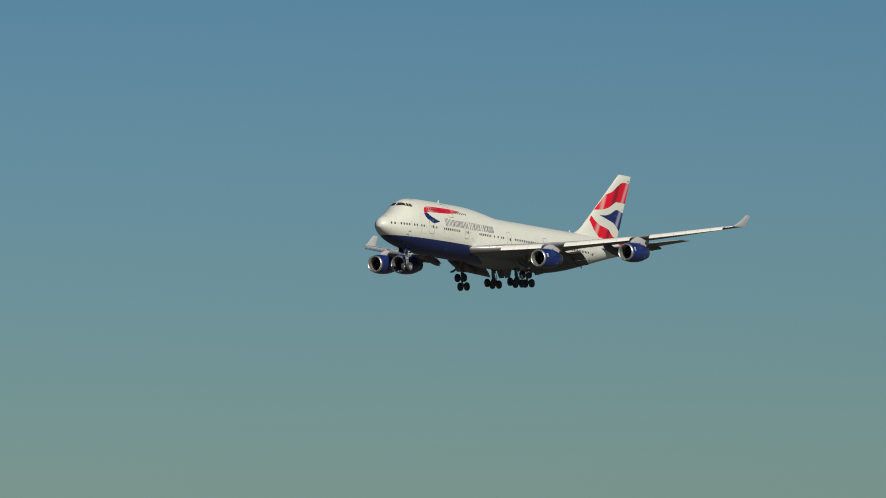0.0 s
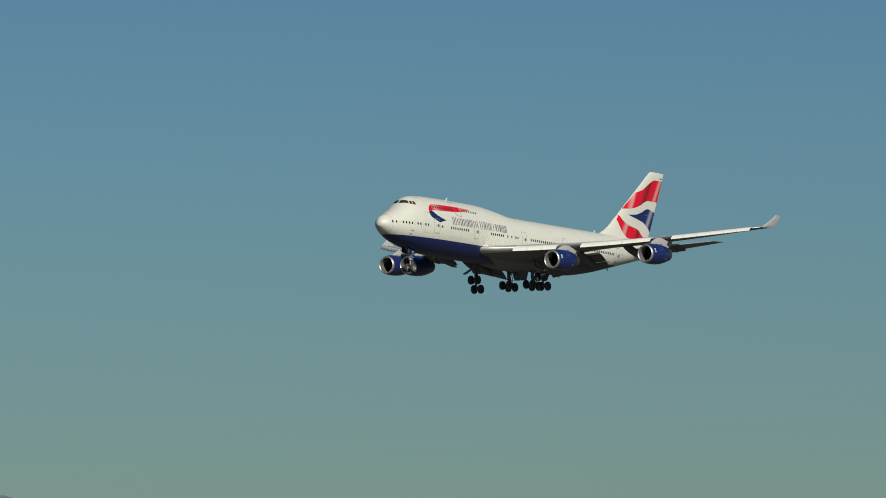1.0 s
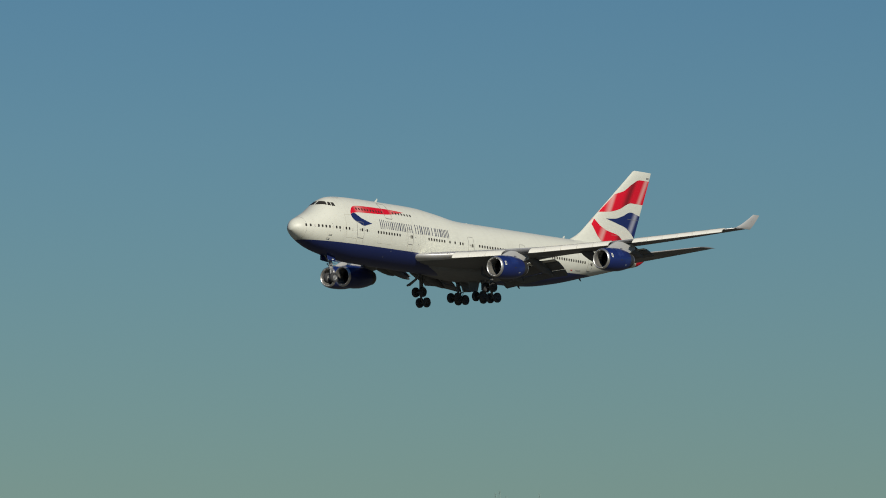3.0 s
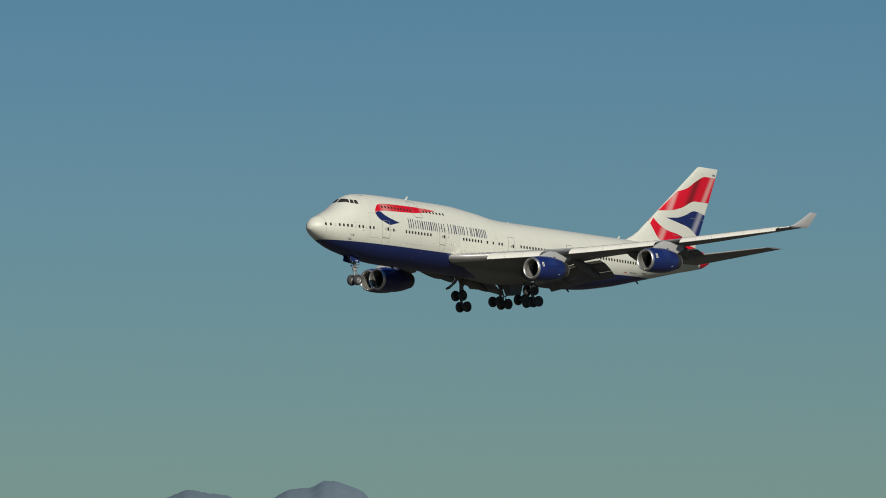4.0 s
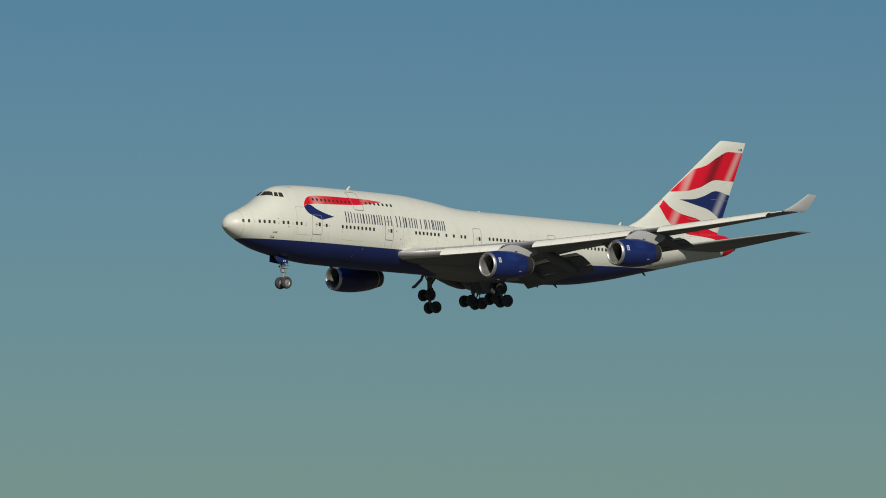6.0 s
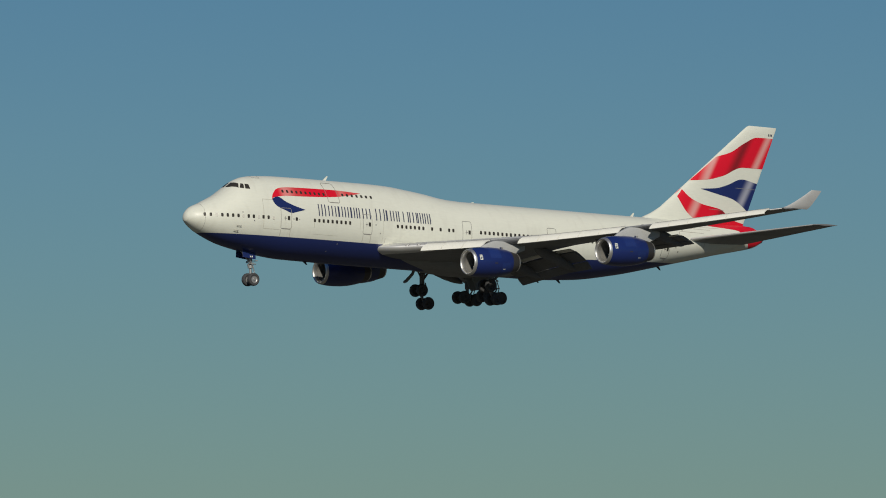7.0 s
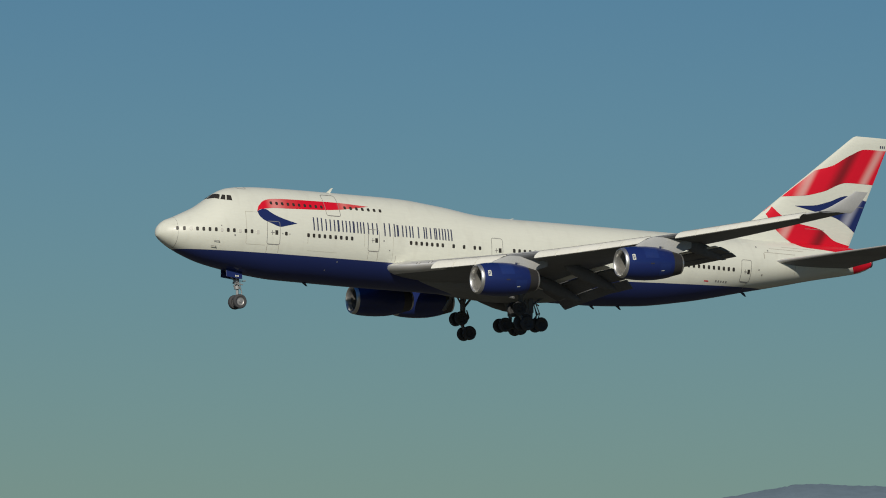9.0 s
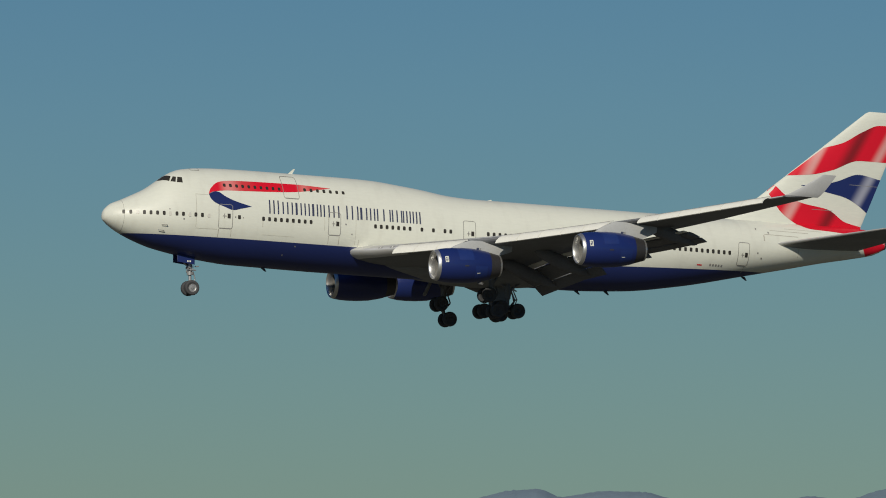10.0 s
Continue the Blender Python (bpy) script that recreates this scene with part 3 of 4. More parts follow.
def build_wing(root, side):
    ys = [0.5, 2.2, 3.25, 4.5, 6, 8, 10, 12.3, 14.5, 17, 20, 23, 26, 29, 31, 31.5]
    ring = foil_ring()
    v, f = sheet([[wing_point(y, u, up, side) for u, up in ring] for y in ys], True, True)
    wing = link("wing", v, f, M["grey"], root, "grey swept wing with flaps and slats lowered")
    # upper skin in a paler grey that stands in for sunlight on it
    us = [.015, .03, .06, .1, .16, .24, .34, .46, .6, .72]
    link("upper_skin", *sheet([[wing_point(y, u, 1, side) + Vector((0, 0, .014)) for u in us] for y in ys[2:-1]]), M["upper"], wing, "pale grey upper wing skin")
    # bare metal leading edge at the root and the tip
    for run in ((2.2, 3.25, 4.5, 6, 6.45), (30.55, 31, 31.4)):
        rows = []
        for y in run:
            line = [(0.09, 1), (0.06, 1), (0.03, 1), (0.012, 1), (0.003, 1), (0.0, 1), (0.003, -1), (0.012, -1), (0.03, -1), (0.06, -1)]
            rows.append([wing_point(y, u, up, side) + Vector((-0.02, 0, 0.012 * up)) for u, up in line])
        link("leading_edge", *sheet(rows), M["edge"], wing, "bare metal leading edge")
    # landing lights in the root's leading edge; their reflections are painted as white lenses
    for y in (4.95, 5.75):
        for nm, d, w, push, mat, label in (("lamp_recess", 0, .26, .04, "static", "dark landing light recess"), ("landing_light", .1, .1, .06, "lamp", "small landing light window")):
            rows = [[wing_point(lerp(y + d, y + d + w, i / 3), u, up, side) + Vector((-push, 0, .02 * up)) for u, up in ((.012, 1), (.007, 1), (.003, 1), (.0005, 1))] for i in range(4)]
            link(nm, *sheet(rows), M[mat], wing, label)
    # leading edge flaps
    def slat(y):
        le, te, z, th, inc = wing_at(y)
        k = lerp(.88, 0.62, (y - 8) / 22)
        return [(le + .12 * k, z + .17 * k), (le - .18 * k, z + .10 * k), (le - .52 * k, z - .10 * k), (le - .78 * k, z - .38 * k), (le - .88 * k, z - .64 * k)]
    runs = [(6.5, 10.9, 3), (13.3, 20.4, 5), (22.5, 30.5, 6)]
    for y0, y1, n in runs:
        for i in range(n):
            p, q = lerp(y0, y1, i / n) + .03, lerp(y0, y1, (i + 1) / n) - .03
            link("slat", *blade(p, q, slat, lambda s: .05, side), M["slat"], wing, "pale leading-edge flap panel")
        def gap(y):
            le, te, z, th, inc = wing_at(y)
            k = lerp(.88, 0.62, (y - 8) / 22)
            return [(le + .06 * k, z + .17 * k + .05), (le + .2 * k, z + .2 * k + .055)]
        link("slat_gap", *blade(y0, y1, gap, lambda s: .018, side, 4), M["line"], wing, "dark gap behind the leading-edge flaps")
    # slotted flaps, three blades each
    def flap(seg):
        def where(y):
            le, te, z, th, inc = wing_at(y)
            k = .98 if y < 12 else 0.66
            zt = z - (te - le) * math.sin(radians(inc))
            x, w = te - 1.1 * k - (1.05 if y < 12 else .75), zt - .5 * k - (lerp(.08, .23, (y - 3.8) / 7.4) if y < 12 else .34)
            for s, (c, ang, gap) in enumerate(((.6, 14, .25), (1.6, 29, .25), (.95, 46, 0))):
                c *= k
                ang *= 1 if y < 12 else .56
                dx, dz = c * math.cos(radians(ang)), -c * math.sin(radians(ang))
                if s == seg:
                    return [(x + dx * q, w + dz * q) for q in (0, .1, .3, .6, 1)]
                x, w = x + dx + gap * k * .4, w + dz - gap * k * .3
        return where
    for y0, y1 in ((3.8, 11.2), (14.9, 20.7)):
        for seg in range(3):
            tk = (.07, .15, .08)[seg]
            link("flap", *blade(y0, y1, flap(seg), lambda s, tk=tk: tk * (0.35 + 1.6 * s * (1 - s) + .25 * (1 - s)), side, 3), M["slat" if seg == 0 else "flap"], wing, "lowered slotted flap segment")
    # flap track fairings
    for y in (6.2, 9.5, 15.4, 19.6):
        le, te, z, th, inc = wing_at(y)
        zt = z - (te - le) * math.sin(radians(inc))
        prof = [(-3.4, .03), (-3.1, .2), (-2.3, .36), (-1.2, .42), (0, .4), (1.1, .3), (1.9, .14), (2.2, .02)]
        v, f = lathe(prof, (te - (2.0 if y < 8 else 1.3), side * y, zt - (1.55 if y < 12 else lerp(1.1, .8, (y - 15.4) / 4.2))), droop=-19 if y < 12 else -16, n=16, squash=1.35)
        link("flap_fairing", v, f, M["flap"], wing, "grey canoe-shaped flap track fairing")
    # winglet
    rows = []
    for s in [i / 8 for i in range(9)]:
        x0, x1 = lerp(46.2, 49.25, s), lerp(49.1, 50.45, s)
        y, z = 31.42 + .45 * s ** 0.8, lerp(2.74, 4.56, s ** 1.2)
        tk = lerp(.13, .045, s)
        rows.append([Vector((lerp(x0, x1, u), side * (y + up * foil(u) * tk * 2.2), z)) for u, up in foil_ring(10)])
    link("winglet", *sheet(rows, True, True), M["winglet"], wing, "pale grey canted winglet")
    return wing


def build_engine(root, y, x, z, side, name_label):
    """Long-cowl turbofan: polished lip, blue cowl, dark nozzle; lip at x, axis height z."""
    c = (x, side * y, z)
    shrink = lambda prof: [(p * .915 if p <= 5.05 else 4.62 + (p - 5.05) * .70, q) for p, q in prof]
    DR = 3.0        # the axis hangs at the nose, in degrees
    cowl = link("engine", *lathe(shrink([(.3, 1.262), (.5, 1.30), (.9, 1.36), (1.6, 1.41), (2.6, 1.43), (3.6, 1.38), (4.5, 1.25), (5.05, 1.14), (5.05, 1.06)]), c, DR, 64, close=False), M["cowl_blue"], root, name_label)
    lip = [(.285, 1.264), (.2, 1.245), (.12, 1.22), (.03, 1.17), (0, 1.115), (.03, 1.06), (.12, 1.02), (.3, .99), (.5, .985)]
    link("inlet_lip", *lathe(lip, c, DR, 64, close=False), M["steel"], cowl, "polished metal inlet lip")
    link("inlet_liner", *lathe([(.5, .985), (.9, 1.0), (1.5, 1.06), (1.75, 1.09)], c, DR, 48, close=False), M["liner"], cowl, "grey inlet duct lining")
    link("nozzle", *lathe(shrink([(5.04, 1.12), (5.5, 1.04), (6.1, .93), (6.5, .85), (6.5, .8), (5.6, .9), (4.8, .95), (4.0, .9), (4.0, .1)]), c, DR, 48, close=False), M["nozzle"], cowl, "scorched metal exhaust nozzle")
    link("exhaust_ring", *lathe(shrink([(6.3, .9), (6.52, .86), (6.52, .84), (6.3, .88)]), c, DR, 48, close=False), M["steel"], cowl)
    # fan
    shapes = []
    turn = Matrix.Rotation(radians(-DR), 3, "Y")
    for k in range(24):
        a = 2 * math.pi * k / 24
        er, et = Vector((0, math.sin(a), math.cos(a))), Vector((0, math.cos(a), -math.sin(a)))
        rows = []
        for s in (0, .35, .7, 1):
            r, tw = lerp(.33, 1.07, s), radians(lerp(30, 62, s))
            d = Vector((math.cos(tw), 0, 0)) + et * math.sin(tw)
            mid, hw = er * r + Vector((1.62, 0, 0)), lerp(.12, .19, s)
            nn = d.cross(er).normalized() * .012
            rows.append([mid - d * hw, mid - nn, mid + d * hw, mid + nn])
        rows = [[turn @ p + Vector(c) for p in r] for r in rows]
        shapes.append(sheet(rows, True, True))
    link("fan", *join(*shapes), M["fan"], cowl, "dark metal fan blades")
    link("spinner", *lathe([(1.0, .005), (1.1, .12), (1.25, .22), (1.45, .31), (1.7, .35), (1.75, .1)], c, DR, 24), M["fan"], cowl, "dark spinner cone")
    mk = [[turn @ Vector((1.12 + .28 * q - .01, (.125 + .20 * q) * math.sin(a + q * .9), (.125 + .20 * q) * math.cos(a + q * .9))) + Vector(c) for a in (0.6, 0.6 + .9 * (1 - q) + .15)] for q in (0, .2, .4, .6, .8, 1)]
    link("spinner_mark", *sheet(mk), M["white"], cowl, "white spiral mark")
    link("fan_casing", *lathe([(1.78, 1.09), (1.8, .1)], c, DR, 48, close=False), M["tyre"], cowl, "black duct behind the fan")
    # emblem square and panel seams on the cowl
    def mark(x0, x1, a0, a1, mat, label, nm, off=.012):
        rows = []
        for i in range(5):
            xx = lerp(x0, x1, i / 4)
            r = curve(shrink([(.5, 1.30), (.9, 1.36), (1.6, 1.41), (2.6, 1.43), (3.6, 1.38), (4.5, 1.25), (5.05, 1.14)]), xx) + off
            rows.append([turn @ Vector((xx, side * r * math.cos(q), r * math.sin(q))) + Vector(c) for q in [lerp(a0, a1, j / 8) for j in range(9)]])
        link(nm, *sheet(rows), mat, cowl, label)
    mark(.58, .86, .12, .50, M["white"], "small pale painted rectangle", "cowl_mark")
    mark(.64, .72, .18, .33, M["navy"], "", "cowl_mark", .018)
    mark(.75, .80, .22, .42, M["navy"], "", "cowl_mark", .018)
    mark(.64, .70, .37, .44, M["navy"], "", "cowl_mark", .018)
    for xx in (1.75, 3.1, 4.3):
        mark(xx, xx + .025, -1.5, 1.4, M["navy"], "", "cowl_seam", .008)
    mark(1.78, 3.05, .25, 1.15, M["cowl_panel"], "slightly paler blue cowl panel", "cowl_panel", .005)
    mark(3.15, 4.25, -.9, -.1, M["cowl_panel"], "slightly paler blue cowl panel", "cowl_panel", .005)
    mark(2.2, 2.55, -.12, -.05, M["nozzle"], "", "cowl_vent")
    mark(3.3, 3.6, -.55, -.5, M["white"], "", "cowl_stencil")
    return cowl


def build_pylon(root, y, x, z, side):
    le, te, wz, th, inc = wing_at(y)
    rows = []
    for s in [i / 12 for i in range(13)]:
        xx = lerp(x + 1.3, x + 6.7, s)
        hi = lerp(z + 1.38, wz - .08, min(1, s / .32) ** .75) if xx < le + .4 else wz - .1 - .06 * (xx - le)
        lo = z + lerp(1.2, .75, min(1, s / .6)) if s < .6 else lerp(z + .75, wz - .75, (s - .6) / .4)
        hw = .05 + .23 * math.sin(math.pi * min(1, s * .9 + .08)) ** .7
        rows.append([Vector((xx, side * (y + a * hw), lerp(lo, hi, b))) for a, b in ((-.9, 0), (-1, .2), (-1, .8), (-.55, 1), (.55, 1), (1, .8), (1, .2), (.9, 0))])
    pylon = link("engine_pylon", *sheet(rows, True, True), M["pylon"], root, "pale grey engine pylon under the wing")
    for s0, dz, w, h, mat in ((3.55, 1.62, .22, .14, "title"), (3.82, 1.62, .12, .14, "line"), (2.6, 1.48, .5, .03, "line")):
        link("pylon_hatch", *plate([(x + s0, side * (y + .285), z + dz - h), (x + s0 + w, side * (y + .285), z + dz - h), (x + s0 + w, side * (y + .285), z + dz), (x + s0, side * (y + .285), z + dz)], .02, (0, 1, 0)), M[mat], pylon, smooth=False)
    return pylon


def fin_edges(z):
    le = lerp(58.0, 66.85, (z - 6.49) / 7.21) if z > 6.0 else curve([(3.0, 51.8), (3.9, 54.0), (4.8, 55.85), (6.0, 57.4)], z)
    return le, lerp(66.65, 70.55, (z - 4.1) / 9.65)


def fin_half(x, z):
    le, te = fin_edges(z)
    u = min(1, max(0, (x - le) / (te - le)))
    return foil(u) * (te - le) * lerp(.085, .095, (z - 4) / 10)


def build_tail(root):
    zs = [3.0, 3.4, 3.9, 4.4, 5, 6.01, 7, 8, 9, 10, 11, 12, 13, 13.6, 13.74]
    rows = []
    for z in zs:
        le, te = fin_edges(z)
        if z > 13.7:
            le, te = le + .12, te - .05
        rows.append([Vector((lerp(le, te, u), up * fin_half(lerp(le, te, u), z) * (1 if z < 13.7 else .6), z)) for u, up in foil_ring(16)])
    fin = link("tail_fin", *sheet(rows, True, True), M["white"], root, "tall swept white fin with red and navy waves")

    def wave(upper, lower, mat, nm, label, n=28, m=12):
        for side in (PORT, STARBOARD):
            rows = []
            for i in range(n + 1):
                (xu, zu), (xl, zl) = resample(upper, i / n), resample(lower, i / n)
                row = []
                for j in range(m + 1):
                    x, z = lerp(xl, xu, j / m), lerp(zl, zu, j / m)
                    le, te = fin_edges(z)
                    x = min(max(x, le + .01), te - .004)
                    row.append(Vector((x, side * (fin_half(x, z) + .014), z)))
                rows.append(row)
            link(nm, *sheet(rows), mat, fin, label)
    wave([(62.95, 10.4), (64.6, 10.92), (66.4, 11.97), (68.0, 12.62), (70.1, 12.66)], [(59.7, 7.85), (61.8, 8.07), (63.7, 8.56), (66.2, 9.53), (68.85, 9.56)], M["fin_red"], "red_wave", "red painted wave with pale folds")
    wave([(60.9, 7.11), (62.8, 7.28), (64.3, 7.70), (66.2, 8.37), (68.25, 8.06)], [(60.9, 7.09), (63.1, 6.70), (65.0, 6.35), (66.3, 5.75), (67.1, 5.2)], M["fin_blue"], "navy_wave", "navy painted wave")
    wave([(58.62, 7.0), (59.5, 6.2), (61.1, 5.6), (63.4, 5.25), (65.1, 4.3), (66.6, 4.0)], [(57.9, 6.45), (59.1, 4.75), (60.3, 3.95), (61.4, 3.52), (64, 3.42), (66.4, 3.36)], M["fin_red_low"], "red_wave", "red painted wave with pale folds")
    # rudder split, hinge fittings and the seam at the fin's root
    for side in (PORT, STARBOARD):
        for z, u0, u1, w in ((7.45, .70, .995, .035), (5.15, .52, .70, .03)):
            le, te = fin_edges(z)
            xs = [lerp(le, te, lerp(u0, u1, k / 6)) for k in range(7)]
            link("rudder_seam", *sheet([[Vector((x, side * (fin_half(x, z) + .022), z + d)) for d in (0, w)] for x in xs]), M["line"], fin)
    # small mark
    for side in (PORT, STARBOARD):
        for k in range(3):
            rows = [[Vector((69.45 + .2 * k + d, side * (fin_half(69.45 + .2 * k + d, zz) + .02), zz)) for d in (0, .12)] for zz in (12.85, 13.08)]
            link("fin_mark", *sheet(rows), M["title"], fin)
    # tailplanes
    for side in (PORT, STARBOARD):
        rows = []
        for y in (.3, 1.2, 2, 4, 6, 8, 10, 10.6, 10.8):
            s = (y - 1.8) / 9.3
            le, te = lerp(57.8, 67.3, s), lerp(66.4, 69.9, s)
            if y > 10.7:
                le += .4
            z = 1.80 + .19 * (y - 1.8)
            rows.append([Vector((lerp(le, te, u), side * y, z + up * foil(u) * (te - le) * .062 + .03 * u * (te - le))) for u, up in foil_ring(14)])
        tp = link("tailplane", *sheet(rows, True, True), M["grey"], root, "grey swept tailplane")
        rows = []
        for y in (2.0, 4, 6, 8, 10, 10.6):
            s = (y - 1.8) / 9.3
            le, te = lerp(57.8, 67.3, s), lerp(66.4, 69.9, s)
            z = 1.80 + .19 * (y - 1.8)
            rows.append([Vector((lerp(le, te, u) - .02, side * y, z + up * (foil(u) * (te - le) * .062 + .008) + .03 * u * (te - le))) for u, up in ((.04, 1), (.015, 1), (.004, 1), (0, 1), (.004, -1), (.015, -1), (.04, -1))])
        link("leading_edge", *sheet(rows), M["edge"], tp, "bare metal leading edge")
    return fin


def build_wheel(parent, c, r=.62, w=.44):
    """A tyre with rounded shoulders on a dished hub, on an axle along y."""
    def turned(profile, n=28):
        rows = [[Vector((rr * math.cos(2 * math.pi * j / n), yy, rr * math.sin(2 * math.pi * j / n))) for j in range(n)] for yy, rr in profile]
        return sheet(rows, True)
    h = w / 2
    tyre = link("wheel", *turned([(-h * .7, .34 * r / .62), (-h * .95, .42), (-h, .5), (-h * .85, .575), (-h * .5, .61), (0, r), (h * .5, .61), (h * .85, .575), (h, .5), (h * .95, .42), (h * .7, .34 * r / .62)]), M["tyre"], parent, "black rubber tyre")
    hub = link("wheel_hub", *turned([(-h * .75, .002), (-h * .78, .1), (-h * .55, .14), (-h * .5, .27), (-h * .72, .34), (h * .72, .34), (h * .5, .27), (h * .55, .14), (h * .78, .1), (h * .75, .002)]), M["hub"], tyre, "grey metal wheel hub")
    tyre.location = c
    return tyre


def copy_wheel(src, c, parent, dark=False):
    t = shared("wheel", src, Matrix.Translation(c), parent)
    tagged(t, "black rubber tyre")
    hub = shared("wheel_hub", src.children[0], Matrix(), t)
    if dark:
        hub.material_slots[0].link = "OBJECT"
        hub.material_slots[0].material = M["tyre"]
    return t


def build_gear(root):
    # nose gear
    strut = link("nose_gear", *tube((7.62, 0, -2.3), (7.68, 0, -3.9), .19), M["gear"], root, "grey nose gear leg with twin wheels")
    for nm, shape in (("piston", tube((7.68, 0, -3.8), (7.74, 0, -5.02), .12)), ("collar", tube((7.66, 0, -3.75), (7.69, 0, -4.0), .25)),
                      ("axle", tube((7.74, -.52, -5.05), (7.74, .52, -5.05), .08)), ("drag_brace", tube((6.5, 0, -2.4), (7.64, 0, -3.5), .07)),
                      ("torque_link", join(tube((7.95, 0, -3.7), (8.15, 0, -4.3), .045), tube((8.15, 0, -4.3), (7.85, 0, -4.85), .045))),
                      ("steering_bar", tube((7.65, -.35, -3.6), (7.65, .35, -3.6), .07)), ("steering_jack", tube((7.3, -.28, -3.55), (8.1, -.28, -3.6), .05)),
                      ("hydraulic_line", tube((8.0, -.2, -3.3), (8.35, -.2, -3.25), .05)), ("hydraulic_line", tube((7.86, -.16, -3.2), (7.9, -.16, -3.95), .03)),
                      ("taxi_lamp", tube((7.36, 0, -3.72), (7.55, 0, -3.72), .1))):
        link(nm, *shape, M["gear"], strut)
    src = build_wheel(strut, (7.74, -.46, -5.05))
    copy_wheel(src, (7.74, .46, -5.05), strut)
    for s in (-1, 1):
        link("landing_light", *lathe([(0, .01), (.01, .11), (.12, .09), (.15, .02)], (7.42, s * .3, -3.42), n=16), M["hub"], strut)
        link("gear_door", *plate([(6.35, s * .5, -2.3), (7.86, s * .5, -2.5), (7.86, s * .58, -3.18), (6.4, s * .58, -3.02)], .05, (0, 1, .2)), M["navy"], strut, "small navy nose gear door", smooth=False)
    for k in range(2):
        link("gear_door_mark", *plate([(7.2 + .2 * k, -.585, -2.86), (7.32 + .2 * k, -.585, -2.86), (7.32 + .2 * k, -.61, -3.0), (7.2 + .2 * k, -.61, -3.0)], .02, (0, 1, .2)), M["white"], strut, "small pale painted bar", smooth=False)
    # main gear: four trucks of four wheels
    for x, y, z, tilt, top in ((31.73, 5.5, -5.03, 57, -1.6), (31.73, -5.5, -5.03, 57, -1.6), (34.52, 1.95, -5.17, 7, -2.6), (34.52, -1.95, -5.17, 7, -2.6)):
        s = 1 if y > 0 else -1
        a = radians(tilt)
        ax = [(x + k * .73 * math.cos(a), z - k * .73 * math.sin(a)) for k in (-1, 1)]
        leg = link("main_gear", *tube((x - .1, y, top), (x, y, z + .9), .24), M["gear_dark"], root, "grey main gear leg with a four-wheel truck")
        parts = [("piston", tube((x, y, z + 1.0), (x, y, z), .16)), ("truck_beam", tube((ax[0][0], y, ax[0][1]), (ax[1][0], y, ax[1][1]), .13)),
                 ("torque_link", join(tube((x + .35, y, z + 1.4), (x + .6, y, z + .75), .06), tube((x + .6, y, z + .75), (x + .15, y, z + .2), .06))),
                 ("side_brace", tube((x - .05, y - s * 1.3, top + .1), (x, y, z + 1.7), .10)), ("drag_brace", tube((x + 1.5, y, top), (x, y, z + 1.5), .10)),
                 ("drag_brace", tube((x - 1.2, y, top), (x - .02, y, z + 1.6), .07))]
        parts += [("axle", tube((xx, y - .6, zz), (xx, y + .6, zz), .09)) for xx, zz in ax]
        for nm, shape in parts:
            link(nm, *shape, M["gear_dark"], leg)
        for xx, zz in ax:
            for d in (-.55, .55):
                copy_wheel(src, (xx, y + d, zz), leg, True)
        if abs(y) > 3:
            hook = join(tube((x - 1.28, y + s * 1.2, z + 1.4), (x - 1.36, y + s * .75, z + 1.5), .12, .17), tube((x - 1.35, y + s * .78, z + 1.48), (x - 1.45, y - s * .35, z + 2.1), .16, .15), tube((x - 1.45, y - s * .33, z + 2.05), (x - 1.25, y - s * .6, z + 3.0), .14))
            link("gear_hook", *hook, M["gear_dark"], leg, "bent door linkage arm")
        else:
            brace = []
            for d in (-.22, .22):
                brace += [tube((x + .3, y + d, z + 1.75), (x + .72, y + d, z + .85), .05), tube((x + .72, y + d, z + .85), (x + .5, y + d, z + .1), .045)]
            brace += [tube((x + .72, y - .26, z + .85), (x + .72, y + .26, z + .85), .06), tube((x + .28, y, z + 1.7), (x + .55, y, z + .55), .035), tube((x + .1, y, z + 1.9), (x + .75, y, z + 1.55), .06)]
            link("torque_link", *join(*brace), M["gear"], leg, "grey metal torque links")
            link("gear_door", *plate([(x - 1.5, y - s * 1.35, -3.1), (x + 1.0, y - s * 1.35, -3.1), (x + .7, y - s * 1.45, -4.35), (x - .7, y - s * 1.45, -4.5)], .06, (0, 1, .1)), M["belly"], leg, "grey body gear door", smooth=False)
        

def build_airliner():
    root = new("airliner")
    root.empty_display_size = 5
    build_body(root)
    for side in (PORT, STARBOARD):
        build_wing(root, side)
        for y, x, z in ((11.75, 24.25, -2.89), (21.2, 32.9, -1.70)):
            z += .12 * (side == STARBOARD)
            x -= .25 * (side == STARBOARD)
            build_engine(root, y, x, z, side, "blue long-cowl turbofan engine")
            build_pylon(root, y, x, z, side)
    build_tail(root)
    build_gear(root)
    tagged(root, "white and navy four-engined double-deck airliner with landing gear down, in flight", "airliner")
    return root


build_ground()
build_hills()
build_masts()
airliner = build_airliner()


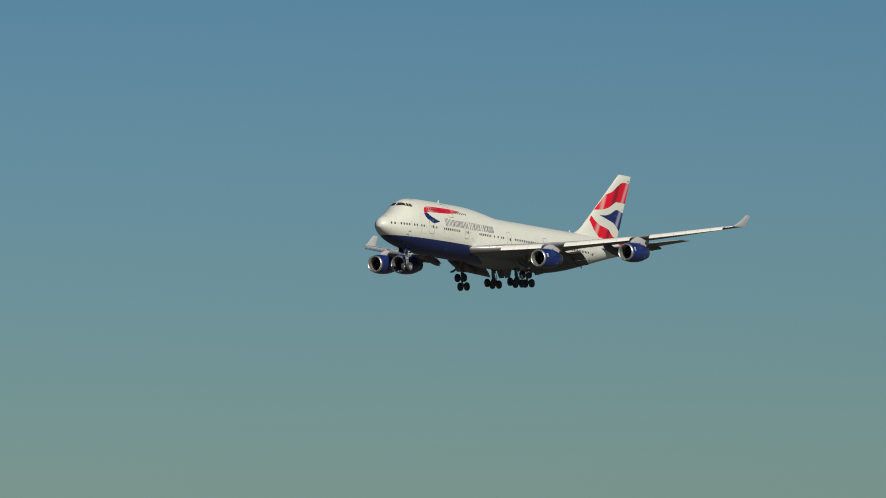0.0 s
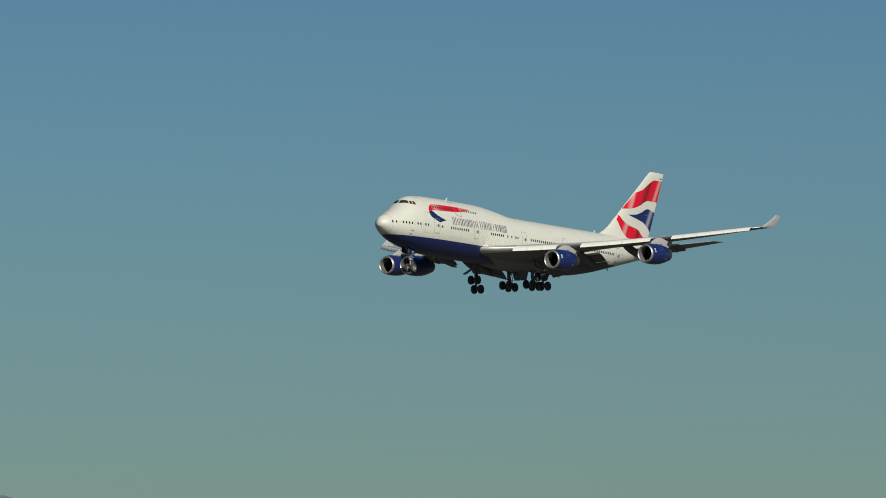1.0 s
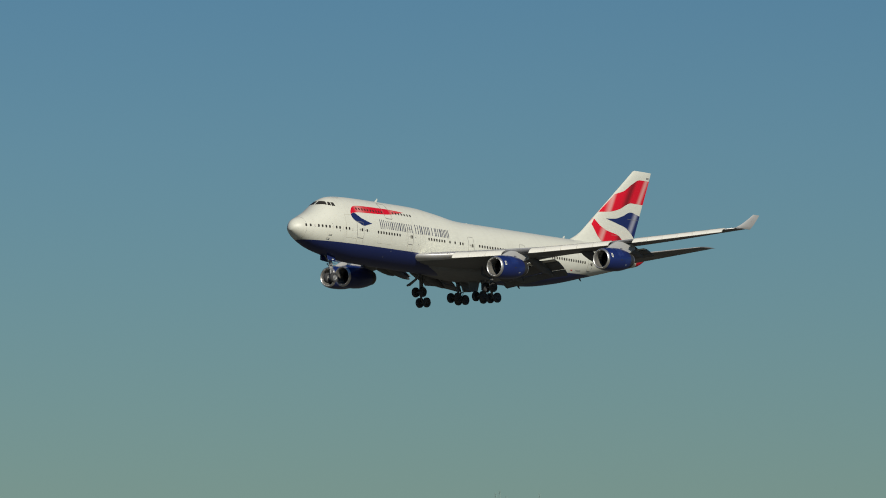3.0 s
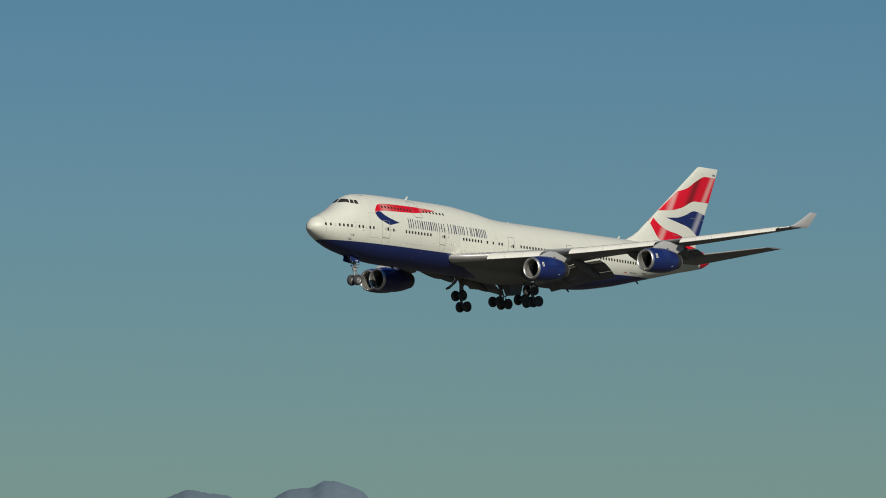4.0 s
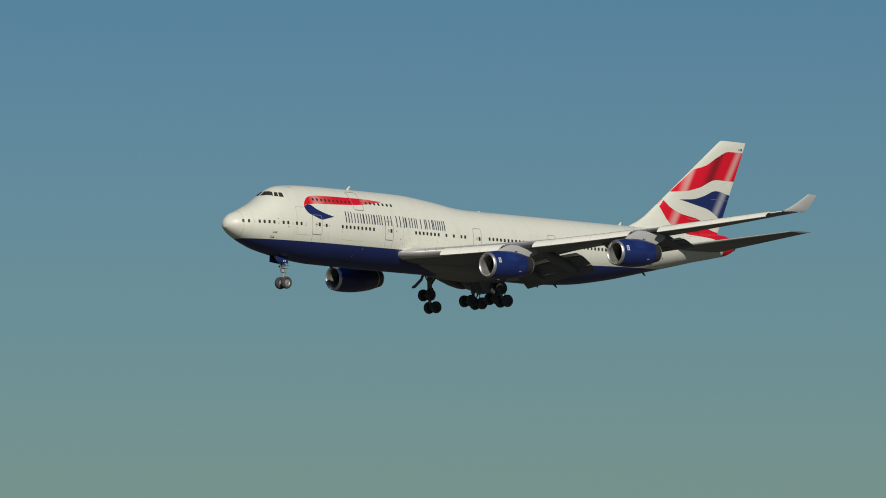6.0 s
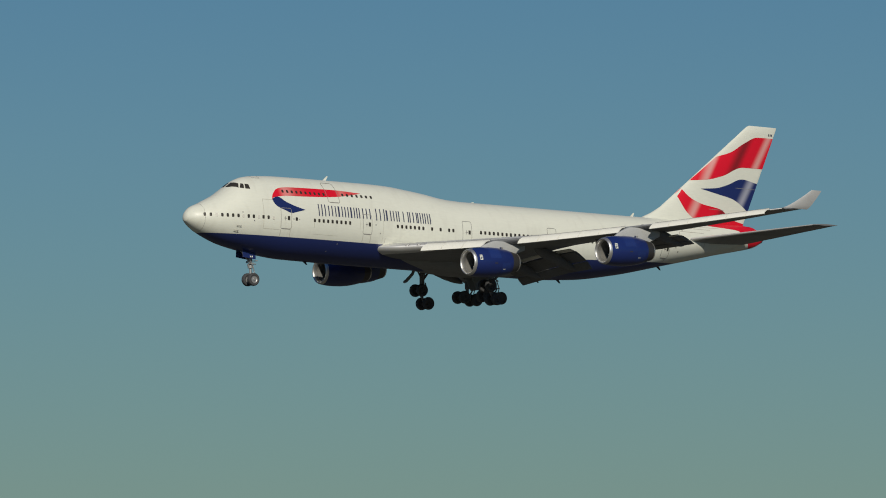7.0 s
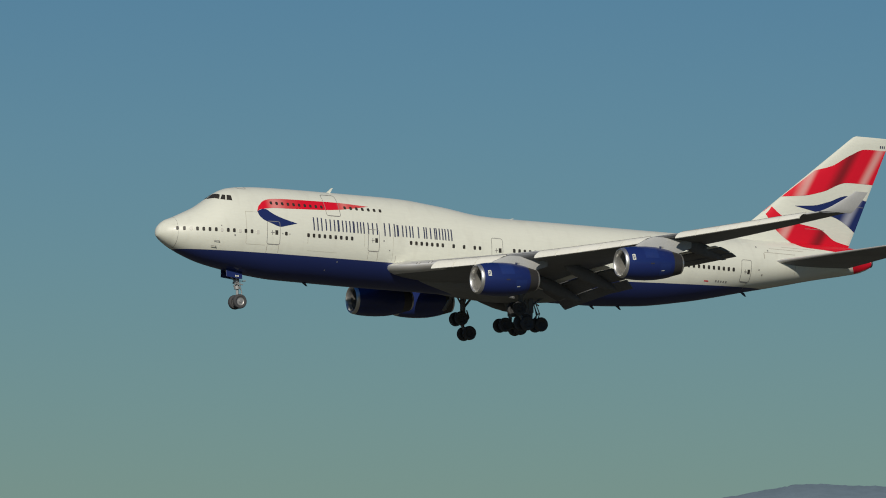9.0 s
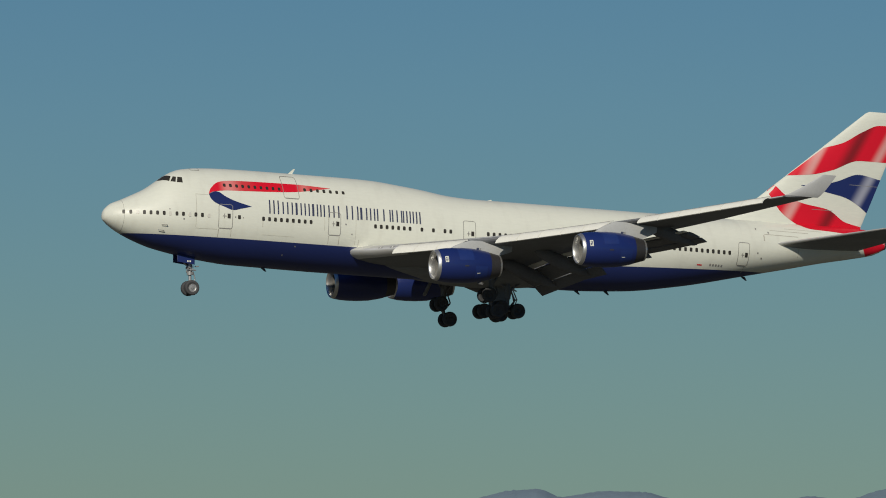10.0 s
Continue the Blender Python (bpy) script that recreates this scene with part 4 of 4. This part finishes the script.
def motions():
    """A steady descent past the camera, with small changes of pitch, bank and heading."""
    att = [(0, 2.21, -0.88, 0.72), (0.5, 2.34, -0.70, 0.58), (1, 2.40, -0.57, 0.51), (1.5, 2.33, -0.65, 0.45), (2, 2.32, -0.93, 0.52),
           (2.5, 2.48, -1.21, 0.56), (2.7, 2.54, -1.24, 0.53), (3.8, 2.81, -1.10, 0.30), (4, 2.80, -1.21, 0.33), (4.5, 2.56, -1.75, 0.54),
           (5, 2.16, -2.07, 0.57), (5.5, 1.79, -1.91, 0.55), (5.7, 1.71, -1.69, 0.51), (6.8, 1.58, 0.02, 0.24), (7, 1.61, 0.09, 0.25),
           (7.5, 1.79, -0.36, 0.34), (8, 2.10, -0.95, 0.40), (8.5, 2.45, -1.51, 0.48), (9, 2.67, -1.92, 0.58), (9.5, 2.76, -1.81, 0.63), (10, 2.82, -1.29, 0.67)]
    walk(airliner, [(t, pose(560.855 - 74.0634 * (t - 5), 603.046, EYE_HEIGHT + 51.267 - 2.93896 * (t - 5), bank, pitch, head)) for t, pitch, bank, head in att])


motions()
